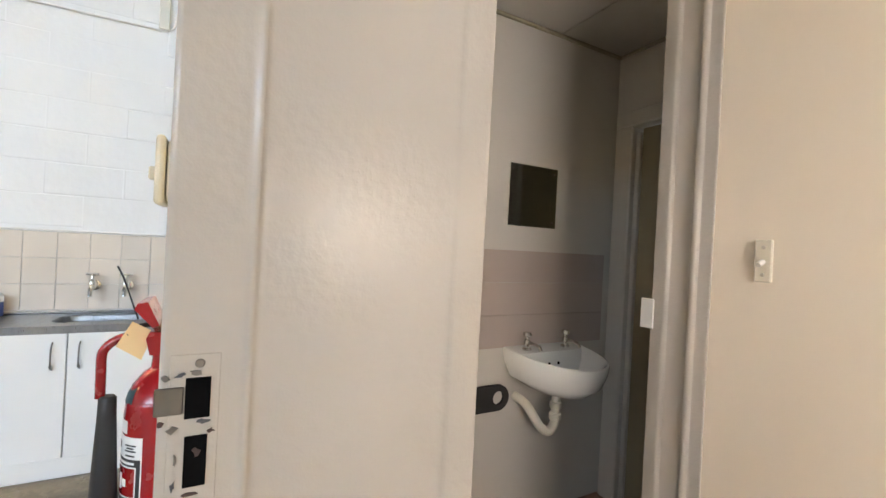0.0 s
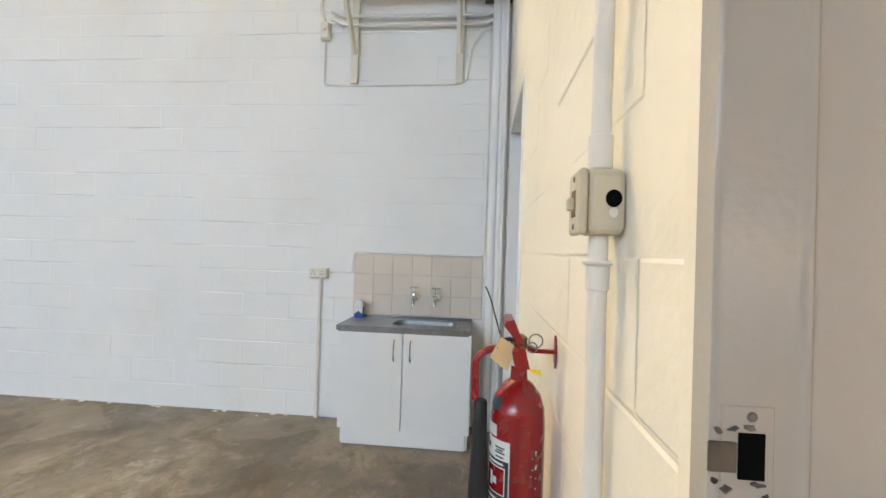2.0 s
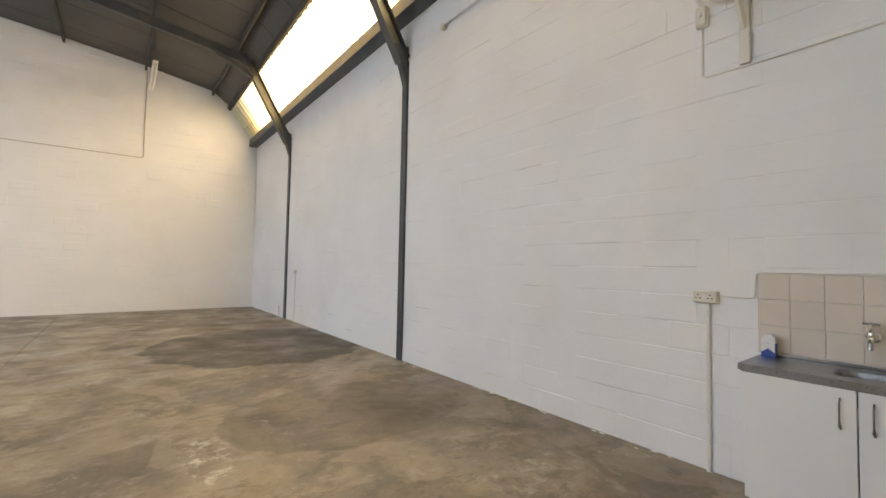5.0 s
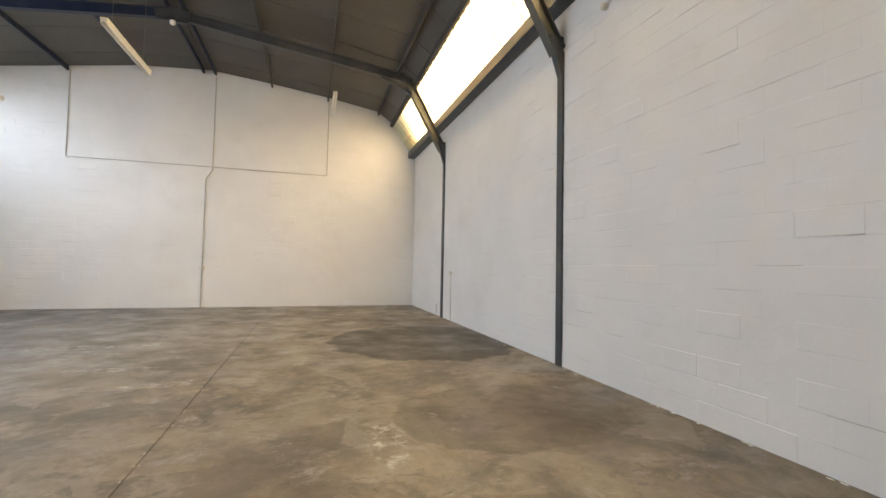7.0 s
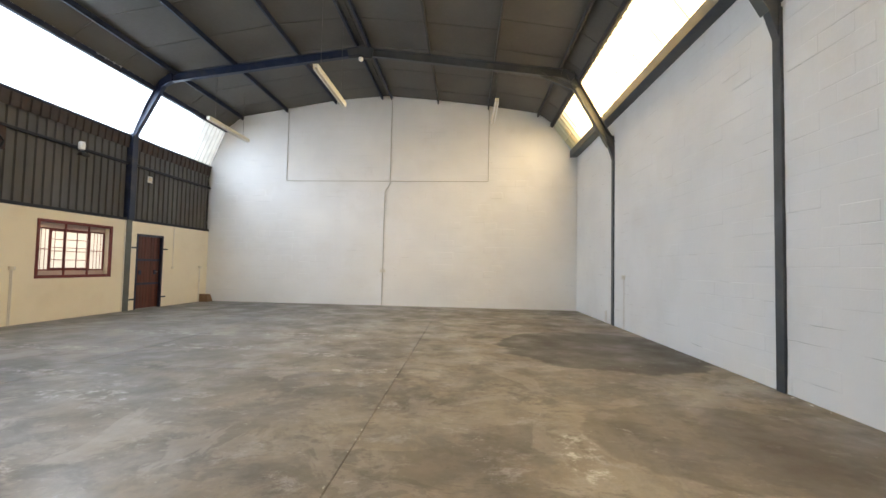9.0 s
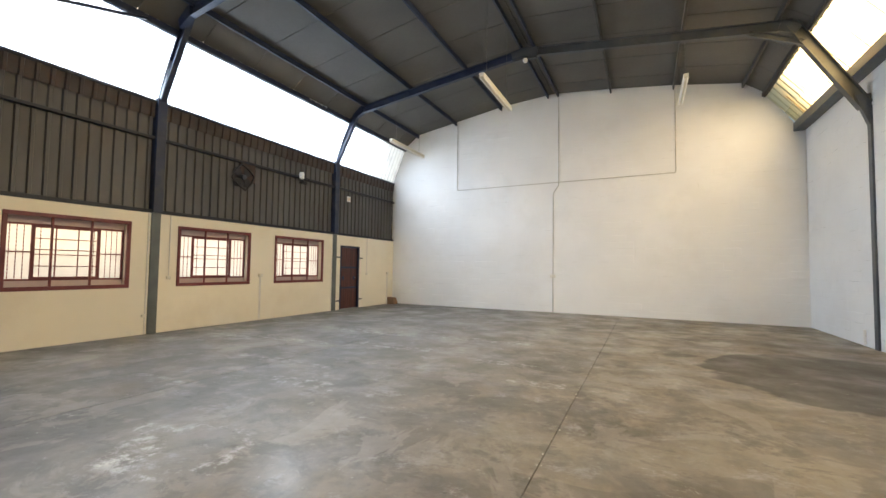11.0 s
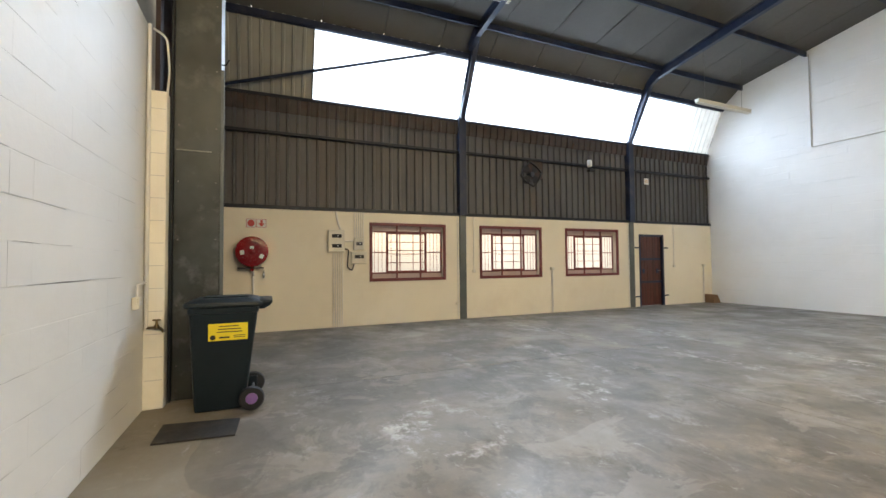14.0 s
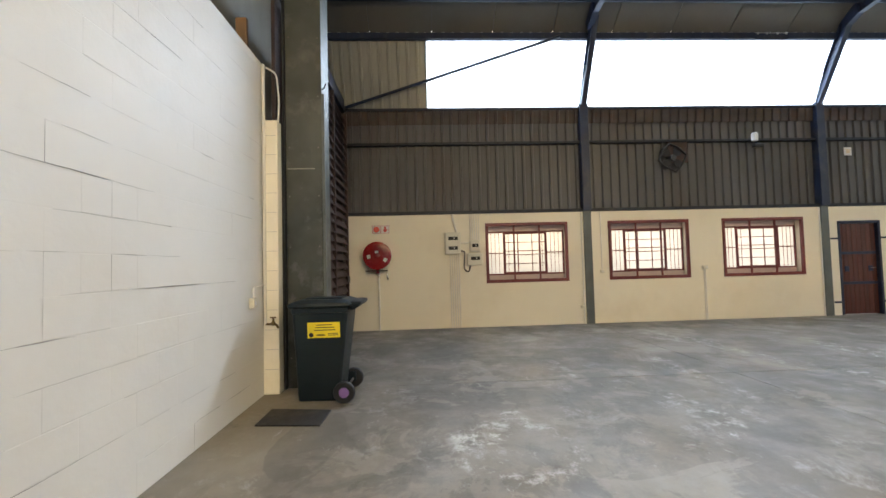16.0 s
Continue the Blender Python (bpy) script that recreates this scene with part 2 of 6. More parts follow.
def concrete():
    m = bpy.data.materials.new("worn_concrete_floor")
    m.use_nodes = True
    n, l = m.node_tree.nodes, m.node_tree.links
    b = n["Principled BSDF"]
    geo = n.new("ShaderNodeNewGeometry")
    pos = geo.outputs["Position"]

    def noise_of(scale, detail=8, rough=0.6, stretch=(1, 1, 1), shift=0.0, distort=0.0):
        mp, t = n.new("ShaderNodeMapping"), n.new("ShaderNodeTexNoise")
        mp.inputs["Scale"].default_value, mp.inputs["Location"].default_value = stretch, (shift, shift * 0.7, 0)
        t.inputs["Scale"].default_value, t.inputs["Detail"].default_value, t.inputs["Roughness"].default_value = scale, detail, rough
        t.inputs["Distortion"].default_value = distort
        l.new(pos, mp.inputs["Vector"]), l.new(mp.outputs[0], t.inputs["Vector"])
        return t.outputs["Fac"]

    def step(src, a, z, lo=0.0, hi=1.0):
        r = n.new("ShaderNodeMapRange")
        r.inputs["From Min"].default_value, r.inputs["From Max"].default_value = a, z
        r.inputs["To Min"].default_value, r.inputs["To Max"].default_value = lo, hi
        l.new(src, r.inputs["Value"])
        return r.outputs[0]

    def calc(op, a, c):
        q = n.new("ShaderNodeMath")
        q.operation = op
        for i, v in enumerate((a, c)):
            if isinstance(v, float):
                q.inputs[i].default_value = v
            else:
                l.new(v, q.inputs[i])
        return q.outputs[0]

    def mixed(a, colour, fac):
        q = n.new("ShaderNodeMix")
        q.data_type = "RGBA"
        l.new(fac, q.inputs["Factor"])
        if isinstance(a, tuple):
            q.inputs[6].default_value = (*a, 1)
        else:
            l.new(a, q.inputs[6])
        q.inputs[7].default_value = (*colour, 1)
        return q.outputs[2]

    def patch(x, y, rx, ry, edge=0.35, wobble=1.1, shift=0.0):
        """A stain with a ragged outline round (x, y)."""
        sub, div, ln = n.new("ShaderNodeVectorMath"), n.new("ShaderNodeVectorMath"), n.new("ShaderNodeVectorMath")
        sub.operation, div.operation, ln.operation = "SUBTRACT", "DIVIDE", "LENGTH"
        sub.inputs[1].default_value, div.inputs[1].default_value = (x, y, 0), (rx, ry, 1)
        l.new(pos, sub.inputs[0]), l.new(sub.outputs[0], div.inputs[0]), l.new(div.outputs[0], ln.inputs[0])
        w = calc("MULTIPLY", calc("SUBTRACT", noise_of(1.3, 5, 0.56, shift=shift + x), 0.5), wobble)
        return step(calc("ADD", ln.outputs["Value"], w), 1.0 + edge * 0.1, 1.0 - edge * 0.1)

    c = mixed((0.155, 0.132, 0.099), (0.285, 0.250, 0.193), step(noise_of(0.6, 12, 0.68, distort=0.3), 0.38, 0.62))
    c = mixed(c, (0.070, 0.056, 0.040), calc("MULTIPLY", step(noise_of(0.9, 14, 0.72, (1, 1.2, 1), 7.0, 0.3), 0.53, 0.60), 0.6))
    c = mixed(c, (0.34, 0.31, 0.265), calc("MULTIPLY", step(noise_of(1.5, 14, 0.76, (0.8, 1.2, 1), 13.0, 0.3), 0.56, 0.66), 0.6))
    c = mixed(c, (0.10, 0.085, 0.065), calc("MULTIPLY", step(noise_of(3.2, 10, 0.75, shift=31.0, distort=0.4), 0.55, 0.68), 0.5))
    c = mixed(c, (0.21, 0.20, 0.19), step(noise_of(7.0, 8, 0.75), 0.48, 0.8, 0.0, 0.55))
    # the west half is greyer and darker; dark and pale marks follow
    sx = n.new("ShaderNodeSeparateXYZ")
    l.new(pos, sx.inputs[0])
    west = step(calc("ADD", sx.outputs[0], calc("MULTIPLY", noise_of(0.5, 6), 3.0)), 1.6, -2.0)
    c = mixed(c, (0.122, 0.118, 0.118), calc("MULTIPLY", west, 0.62))
    c = mixed(c, (0.080, 0.076, 0.072), calc("MULTIPLY", step(noise_of(1.3, 14, 0.72, (1.1, 0.9, 1), 51.0, 0.2), 0.47, 0.62), 0.55))
    c = mixed(c, (0.36, 0.355, 0.345), calc("MULTIPLY", step(noise_of(2.2, 15, 0.82, (0.9, 1.1, 1), 67.0, 0.3), 0.55, 0.64), 0.6))
    # worn skin of the screed, flaked off along crisp edges
    c = mixed(c, (0.105, 0.092, 0.076), calc("MULTIPLY", step(noise_of(0.75, 11, 0.60, (1, 1.3, 1), 111.0, 0.5), 0.525, 0.545), 0.42))
    c = mixed(c, (0.30, 0.275, 0.235), calc("MULTIPLY", step(noise_of(1.15, 12, 0.64, (1.2, 0.9, 1), 127.0, 0.6), 0.555, 0.580), 0.38))
    c = mixed(c, (0.085, 0.075, 0.063), calc("MULTIPLY", step(noise_of(2.4, 12, 0.68, (0.8, 1.3, 1), 143.0, 0.5), 0.575, 0.600), 0.40))
    c = mixed(c, (0.33, 0.285, 0.21), calc("MULTIPLY", patch(-3.2, 3.25, 1.5, 0.50, 3.0, 1.0), 0.5))
    for x, y, rx, ry, k, col in ((3.10, 10.2, 1.72, 1.66, 0.92, (0.060, 0.053, 0.044)), (2.85, 6.45, 1.1, 0.85, 0.5, (0.088, 0.072, 0.052)),
                                 (0.6, 13.9, 1.5, 0.5, 0.5, (0.085, 0.072, 0.055)), (3.1, 13.0, 1.3, 0.4, 0.5, (0.085, 0.072, 0.055)),
                                 (-2.7, 3.7, 0.6, 0.25, 0.4, (0.10, 0.09, 0.075)), (-6.5, 4.6, 1.6, 0.9, 0.4, (0.10, 0.095, 0.09))):
        c = mixed(c, col, calc("MULTIPLY", patch(x, y, rx, ry, 0.22, 0.58), k))
    # chalky ring left by a drum
    ring = calc("MULTIPLY", patch(-2.42, 5.22, 0.50, 0.46, 0.8, 0.7, 5.0), calc("SUBTRACT", 1.0, patch(-2.42, 5.22, 0.36, 0.33, 1.5, 0.9, 9.0)))
    c = mixed(c, (0.56, 0.55, 0.53), calc("MULTIPLY", calc("MULTIPLY", ring, step(noise_of(4.0, 12, 0.78, shift=2.0), 0.50, 0.58)), 0.55))
    for x, y, rx, ry, k in ((1.62, 6.15, 0.16, 0.45, 0.7), (-2.62, 4.95, 0.14, 0.24, 0.9), (-2.95, 5.3, 0.22, 0.12, 0.6),
                            (-3.0, 6.9, 0.5, 0.14, 0.5), (-4.6, 6.2, 0.5, 0.12, 0.5), (-4.2, 7.6, 0.8, 0.12, 0.5), (-5.3, 8.9, 0.9, 0.14, 0.6), (-4.6, 10.4, 1.1, 0.16, 0.7), (-2.2, 10.6, 0.9, 0.14, 0.7),
                            (-3.2, 9.3, 0.9, 0.16, 0.6), (-1.2, 9.0, 0.5, 0.13, 0.6), (0.4, 5.3, 0.3, 0.1, 0.5), (-6.4, 8.6, 0.7, 0.2, 0.5),
                            (-0.4, 8.2, 0.5, 0.12, 0.5), (3.3, 4.6, 0.5, 0.2, 0.35), (2.9, 3.9, 0.35, 0.2, 0.35)):
        speck = step(noise_of(7.0, 10, 0.75, shift=x), 0.50, 0.62)
        c = mixed(c, (0.58, 0.57, 0.54), calc("MULTIPLY", calc("MULTIPLY", patch(x, y, rx, ry, 1.2, 2.2, 3.0), speck), k))
    c = mixed(c, (0.42, 0.41, 0.39), calc("MULTIPLY", calc("MULTIPLY", step(noise_of(6.0, 15, 0.85, (0.7, 1.2, 1), 81.0, 0.4), 0.58, 0.63), step(noise_of(0.9, 4, shift=17.0), 0.42, 0.56)), 0.75))
    c = mixed(c, (0.055, 0.048, 0.040), calc("MULTIPLY", calc("MULTIPLY", step(noise_of(5.0, 15, 0.82, shift=93.0, distort=0.4), 0.57, 0.63), step(noise_of(0.8, 4, shift=29.0), 0.46, 0.60)), 0.55))
    pit = step(noise_of(14.0, 6, 0.7, shift=3.0), 0.69, 0.75)
    c = mixed(c, (0.40, 0.38, 0.34), calc("MULTIPLY", pit, 0.5))
    l.new(c, b.inputs["Base Color"])
    l.new(step(noise_of(1.3, 8, 0.6, shift=21.0), 0.36, 0.64, 0.34, 0.72), b.inputs["Roughness"])
    b.inputs["Specular IOR Level"].default_value = 0.42
    bp = n.new("ShaderNodeBump")
    bp.inputs["Strength"].default_value, bp.inputs["Distance"].default_value = 0.35, 0.006
    l.new(noise_of(9.0, 10, 0.7), bp.inputs["Height"]), l.new(bp.outputs[0], b.inputs["Normal"])
    return m


CONCRETE = concrete()


# ---------- mesh helpers ----------
def part(name, bm, material, parent=None, label="", smooth=False, recalc=True):
    me = bpy.data.meshes.new(name)
    if recalc:
        bmesh.ops.recalc_face_normals(bm, faces=bm.faces)
    bm.to_mesh(me)
    bm.free()
    me.materials.append(material)
    if smooth:
        for p in me.polygons:
            p.use_smooth = True
        me.set_sharp_from_angle(angle=radians(40))
    ob = new(name, me)
    if parent:
        ob.parent = parent
    if label:
        tagged(ob, label)
    return ob


def thing(name, label, category, x=0.0, y=0.0, z=0.0, rz=0.0, kind="", group=""):
    ob = new(name)
    ob.empty_display_size = 0.1
    ob.matrix_world = pose(x, y, z, 0, 0, rz)
    return tagged(ob, label, category, group, kind)


def box(x0, x1, y0, y1, z0, z1, bevel=0.0, bm=None, segs=1):
    own = bmesh.new()
    bmesh.ops.create_cube(own, size=1, matrix=Matrix.LocRotScale(((x0 + x1) / 2, (y0 + y1) / 2, (z0 + z1) / 2), None, (abs(x1 - x0), abs(y1 - y0), abs(z1 - z0))))
    if bevel:
        bmesh.ops.bevel(own, geom=own.edges[:], offset=bevel, segments=segs, affect="EDGES", profile=0.5)
    if bm is None:
        return own
    me = bpy.data.meshes.new("tmp")
    own.to_mesh(me)
    own.free()
    bm.from_mesh(me)
    bpy.data.meshes.remove(me)
    return bm


def slab(name, x0, x1, y0, y1, z0, z1, material, parent=None, bevel=0.004, label="", segs=1):
    return part(name, box(x0, x1, y0, y1, z0, z1, bevel, None, segs), material, parent, label)


def ring_path(points, bend=0.0, steps=5):
    """The points with their corners rounded off."""
    pts = [Vector(p) for p in points]
    if not bend:
        return pts
    out = [pts[0]]
    for a, c, e in zip(pts, pts[1:], pts[2:]):
        d1, d2 = (a - c), (e - c)
        r = min(bend, d1.length / 2.1, d2.length / 2.1)
        p, q = c + d1.normalized() * r, c + d2.normalized() * r
        for i in range(steps + 1):
            s = i / steps
            out.append(p * (1 - s) ** 2 + c * 2 * s * (1 - s) + q * s ** 2)
    return out + [pts[-1]]


def tube(points, radius, bend=0.0, sides=8, bm=None):
    bm = bm or bmesh.new()
    pts = ring_path(points, bend)
    rings = []
    for i, p in enumerate(pts):
        d = (pts[min(i + 1, len(pts) - 1)] - pts[max(i - 1, 0)]).normalized()
        u = d.cross(Vector((0.31, 0.17, 1)) if abs(d.z) < 0.9 else Vector((1, 0.2, 0.1))).normalized()
        w = d.cross(u)
        r = radius[min(i, len(radius) - 1)] if isinstance(radius, (list, tuple)) else radius
        rings.append([bm.verts.new(p + u * r * math.cos(2 * math.pi * k / sides) + w * r * math.sin(2 * math.pi * k / sides)) for k in range(sides)])
    for a, c in zip(rings, rings[1:]):
        for k in range(sides):
            bm.faces.new((a[k], a[(k + 1) % sides], c[(k + 1) % sides], c[k]))
    bm.faces.new(rings[0]), bm.faces.new(rings[-1])
    return bm


def lathe(profile, sides=24, m=None, bm=None):
    """Turns (radius, height) pairs round the z axis."""
    bm = bm or bmesh.new()
    rings = []
    for r, z in profile:
        ring = [bm.verts.new((r * math.cos(2 * math.pi * k / sides), r * math.sin(2 * math.pi * k / sides), z)) for k in range(sides)]
        if m:
            for v in ring:
                v.co = m @ v.co
        rings.append(ring)
    for a, c in zip(rings, rings[1:]):
        for k in range(sides):
            bm.faces.new((a[k], a[(k + 1) % sides], c[(k + 1) % sides], c[k]))
    bm.faces.new(rings[0]), bm.faces.new(rings[-1])
    return bm


def prism(outline, axis, a, z, bm=None):
    """Extrudes an outline of pairs along an axis from a to z. Axis y: pairs are (x, z); x: (y, z); z: (x, y)."""
    bm = bm or bmesh.new()
    at = {"y": lambda p, t: (p[0], t, p[1]), "x": lambda p, t: (t, p[0], p[1]), "z": lambda p, t: (p[0], p[1], t)}[axis]
    lo, hi = [bm.verts.new(at(p, a)) for p in outline], [bm.verts.new(at(p, z)) for p in outline]
    k = len(outline)
    for i in range(k):
        bm.faces.new((lo[i], lo[(i + 1) % k], hi[(i + 1) % k], hi[i]))
    bm.faces.new(lo), bm.faces.new(hi)
    return bm


def beam(p, q, width, depth, flange=0.012, bm=None):
    """An I section from p to q in a plane y = const; depth lies in that plane, width along y."""
    bm = bm or bmesh.new()
    p, q = Vector(p), Vector(q)
    d = (q - p).normalized()
    s = Vector((0, 1, 0))
    u = s.cross(d).normalized()
    def bar(c0, hw, hd):
        vs = []
        for e in (p, q):
            vs.append([bm.verts.new(e + u * (c0 + sd * hd) + s * sw * hw) for sd, sw in ((-1, -1), (-1, 1), (1, 1), (1, -1))])
        for i in range(4):
            bm.faces.new((vs[0][i], vs[0][(i + 1) % 4], vs[1][(i + 1) % 4], vs[1][i]))
        bm.faces.new(vs[0]), bm.faces.new(vs[1])
    bar(0, 0.006, depth / 2)
    bar(depth / 2, width / 2, flange / 2)
    bar(-depth / 2, width / 2, flange / 2)
    return bm


# ---------- the hall ----------
XE, XW, YN = 4.35, -8.0, 16.57
Y_BLOCK_E, Y_BLOCK_W = 2.378, 2.90

floor = thing("floor", "worn stained concrete warehouse floor with saw-cut joints", "floor", kind="structure")
part("screed", box(XW - 0.3, XE + 0.3, -0.6, YN + 0.3, -0.25, -0.012), CONCRETE, floor)
joints_x = [XW - 0.2, -4.05, -0.03, XE + 0.2]
for xa, xb in zip(joints_x, joints_x[1:]):
    for ya, yb in ((1.9, 8.06), (8.06, YN + 0.2)) if xb < 0 else ((1.9, YN + 0.2),):
        part("slab", box(xa + 0.004, xb - 0.004, ya + 0.003, yb - 0.003, -0.015, 0.0, 0.003), CONCRETE, floor)

COURSE, BLOCK = 0.2, 0.4


def block_mesh(length, height, relief=1.0):
    """The face of a painted block, looking along +z: a flat front, open bed joints, and cross joints almost filled with paint."""
    a, h, c, d = length / 2 - 0.001, height / 2 - 0.001, 0.003 + 0.0012 * min(relief, 3.0), relief * random.uniform(0.0008, 0.0013)
    e = d * random.uniform(0.25, 0.8)
    me = bpy.data.meshes.new("block")
    o = [(-a, -h, 0), (a, -h, 0), (a, h, 0), (-a, h, 0)]
    i = [(-a + c, -h + c, d), (a - c, -h + c, d), (a - c, h - c, d), (-a + c, h - c, d)]
    side = [(-a, -h + c, e), (-a, h - c, e), (a, -h + c, e), (a, h - c, e)]
    me.from_pydata(o + i + side, [], [(4, 5, 6, 7), (0, 1, 5, 4), (2, 3, 7, 6), (8, 4, 7, 9), (5, 10, 11, 6), (0, 4, 8), (3, 9, 7), (1, 10, 5), (2, 6, 11)])
    return me


def block_face(wall, origin, along, length, height, material, near, skip=(), top=None, relief=1.0):
    """Lays blocks in running bond on a wall's face. near: (from, to, up to) of the stretch whose blocks are single parts; skip: openings (from, to, bottom, top)."""
    along = Vector(along)
    normal = along.cross(Vector((0, 0, 1)))
    turn = Matrix((along, (0, 0, 1), normal)).transposed().to_4x4()
    shared, verts, faces = {}, [], []
    for r in range(math.ceil(height / COURSE)):
        z0, z1 = r * COURSE, min((r + 1) * COURSE, height)
        s = -BLOCK / 2 if r % 2 else 0.0
        while s < length:
            s0, s1 = max(s, 0), min(s + BLOCK, length)
            s += BLOCK
            pieces = [(s0, s1)]
            for a, c, lo, hi in skip:
                if z0 < hi - 0.02 and z1 > lo + 0.02:
                    pieces = [q for p0, p1 in pieces for q in ((p0, min(p1, a)), (max(p0, c), p1)) if q[1] - q[0] > 0.03]
            for p0, p1 in pieces:
                zt = z1
                if top:
                    zt = min(z1, top((p0 + p1) / 2))
                if p1 - p0 < 0.03 or zt - z0 < 0.03:
                    continue
                mid = Vector(origin) + along * (p0 + p1) / 2 + Vector((0, 0, (z0 + zt) / 2)) + normal * relief * (random.uniform(-0.0003, 0.0005) + 0.0014 * (random.random() < 0.10))
                m = Matrix.Translation(mid) @ turn @ pose(0, 0, 0, relief * random.uniform(-.14, .14), relief * random.uniform(-.08, .08), 0)
                key = (round(p1 - p0, 2), round(zt - z0, 2), random.choice((0.08, 0.08, 0.25, 0.5, 0.8, 1.2, 1.6)))
                if key not in shared:
                    shared[key] = block_mesh(key[0], key[1], relief * key[2])
                    shared[key].materials.append(material)
                if near[0] <= p0 and p1 <= near[1] and z1 <= near[2]:
                    ob = new("block", shared[key])
                    ob.parent = wall
                    ob.matrix_world = m
                else:
                    k = len(verts)
                    verts += [m @ v.co for v in shared[key].vertices]
                    faces += [tuple(k + i for i in p.vertices) for p in shared[key].polygons]
    if verts:
        me = bpy.data.meshes.new("blockwork")
        me.from_pydata(verts, [], faces)
        me.materials.append(material)
        rest = tagged(new("blockwork", me), kind="stuff")
        rest.parent = wall


def crack_lines(wall, origin, along, length, height, count, material, skip=()):
    """Open hairlines, paint ridges and painted joint shadows that follow stretches of the bed joints, in one mesh."""
    along = Vector(along)
    normal = along.cross(Vector((0, 0, 1)))
    verts, faces = [], []
    for i in range(count):
        z = random.randint(1, int(height / COURSE) - 1) * COURSE
        s0 = random.uniform(0, length - 0.3)
        n, thick = random.randint(3, 6), random.uniform(0.0008, 0.0022)
        if any(a - 0.9 < s0 < c and z < hi for a, c, lo, hi in skip):
            continue
        pts = []
        for k in range(n):
            s = min(s0 + k * random.uniform(0.06, 0.11), length)
            pts.append((s, z + random.uniform(-0.0025, 0.0025), thick * (0.3 if k in (0, n - 1) else random.uniform(0.6, 1.2))))
        for (sa, za, ta), (sb, zb, tb) in zip(pts, pts[1:]):
            k = len(verts)
            for s, zz, t, d in ((sa, za, -ta, 0.0), (sb, zb, -tb, 0.0), (sb, zb, tb, 0.0), (sa, za, ta, 0.0)):
                verts.append(Vector(origin) + along * s + Vector((0, 0, zz + t)) + normal * 0.0036)
            faces.append((k, k + 1, k + 2, k + 3))
        if random.random() < 0.1:
            s, k, up = round(s0 / (BLOCK / 2)) * BLOCK / 2, len(verts), random.choice((-1, 1)) * COURSE
            for ds, dz in ((-thick, 0), (thick, 0), (thick * 0.4, up), (-thick * 0.4, up)):
                verts.append(Vector(origin) + along * (s + ds) + Vector((0, 0, z + dz)) + normal * 0.0030)
            faces.append((k, k + 1, k + 2, k + 3))
    me = bpy.data.meshes.new("crack_lines")
    me.from_pydata(verts, [], faces)
    me.materials.append(material)
    tagged(new("crack_lines", me), kind="stuff").parent = wall


# ceiling line at the gables, from west to east
PROFILE = [(-7.52, 5.84), (-6.95, 6.27), (-5.40, 6.54), (-3.72, 6.83), (-1.98, 6.98), (-0.25, 6.83), (1.42, 6.64), (3.05, 6.39), (3.52, 6.05)]


def ceiling_height(x):
    pts = [(-8.05, 4.6)] + PROFILE + [(4.2, 5.1), (4.6, 4.95)]
    for (a, za), (c, zc) in zip(pts, pts[1:]):
        if a <= x <= c:
            return za + (zc - za) * (x - a) / (c - a)
    return 4.6


# east wall
wall_east = thing("wall_east", "white painted concrete block wall between steel columns", "wall", kind="structure")
part("core", box(XE, XE + 0.25, 2.2, YN + 0.25, 0, 5.0), WHITE, wall_east)
# end wall, following the roof
wall_north = thing("wall_north", "white painted block gable wall with surface conduits", "wall", kind="structure")
outline = [(XW - 0.3, 0), (XE, 0), (XE, 5.0), (4.2, 5.1)] + [(x, z + 0.06) for x, z in PROFILE[::-1]] + [(-8.05, 4.6), (XW - 0.3, 4.6)]
part("core", prism(outline, "y", YN, YN + 0.25), WHITE, wall_north)
# west wall: masonry with three windows and a door, cladding above
WINDOWS = [(5.90, 7.575), (8.50, 10.19), (10.985, 12.73)]
WZ0, WZ1 = 0.935, 2.105
DOOR = (13.53, 14.50)
wall_west = thing("wall_west", "cream plastered dado wall below dark metal cladding", "wall", kind="structure")
bays = [(2.6, WINDOWS[0][0]), (WINDOWS[0][1], WINDOWS[1][0]), (WINDOWS[1][1], WINDOWS[2][0]), (WINDOWS[2][1], DOOR[0]), (DOOR[1], YN)]
for a, c in bays:
    part("masonry", box(XW - 0.23, XW, a, c, 0, 2.37), CREAM, wall_west)
for a, c in WINDOWS:
    part("masonry", box(XW - 0.23, XW, a, c, 0, WZ0), CREAM, wall_west)
    part("masonry", box(XW - 0.23, XW, a, c, WZ1, 2.37), CREAM, wall_west)
part("masonry", box(XW - 0.23, XW, *DOOR, 2.03, 2.37), CREAM, wall_west)


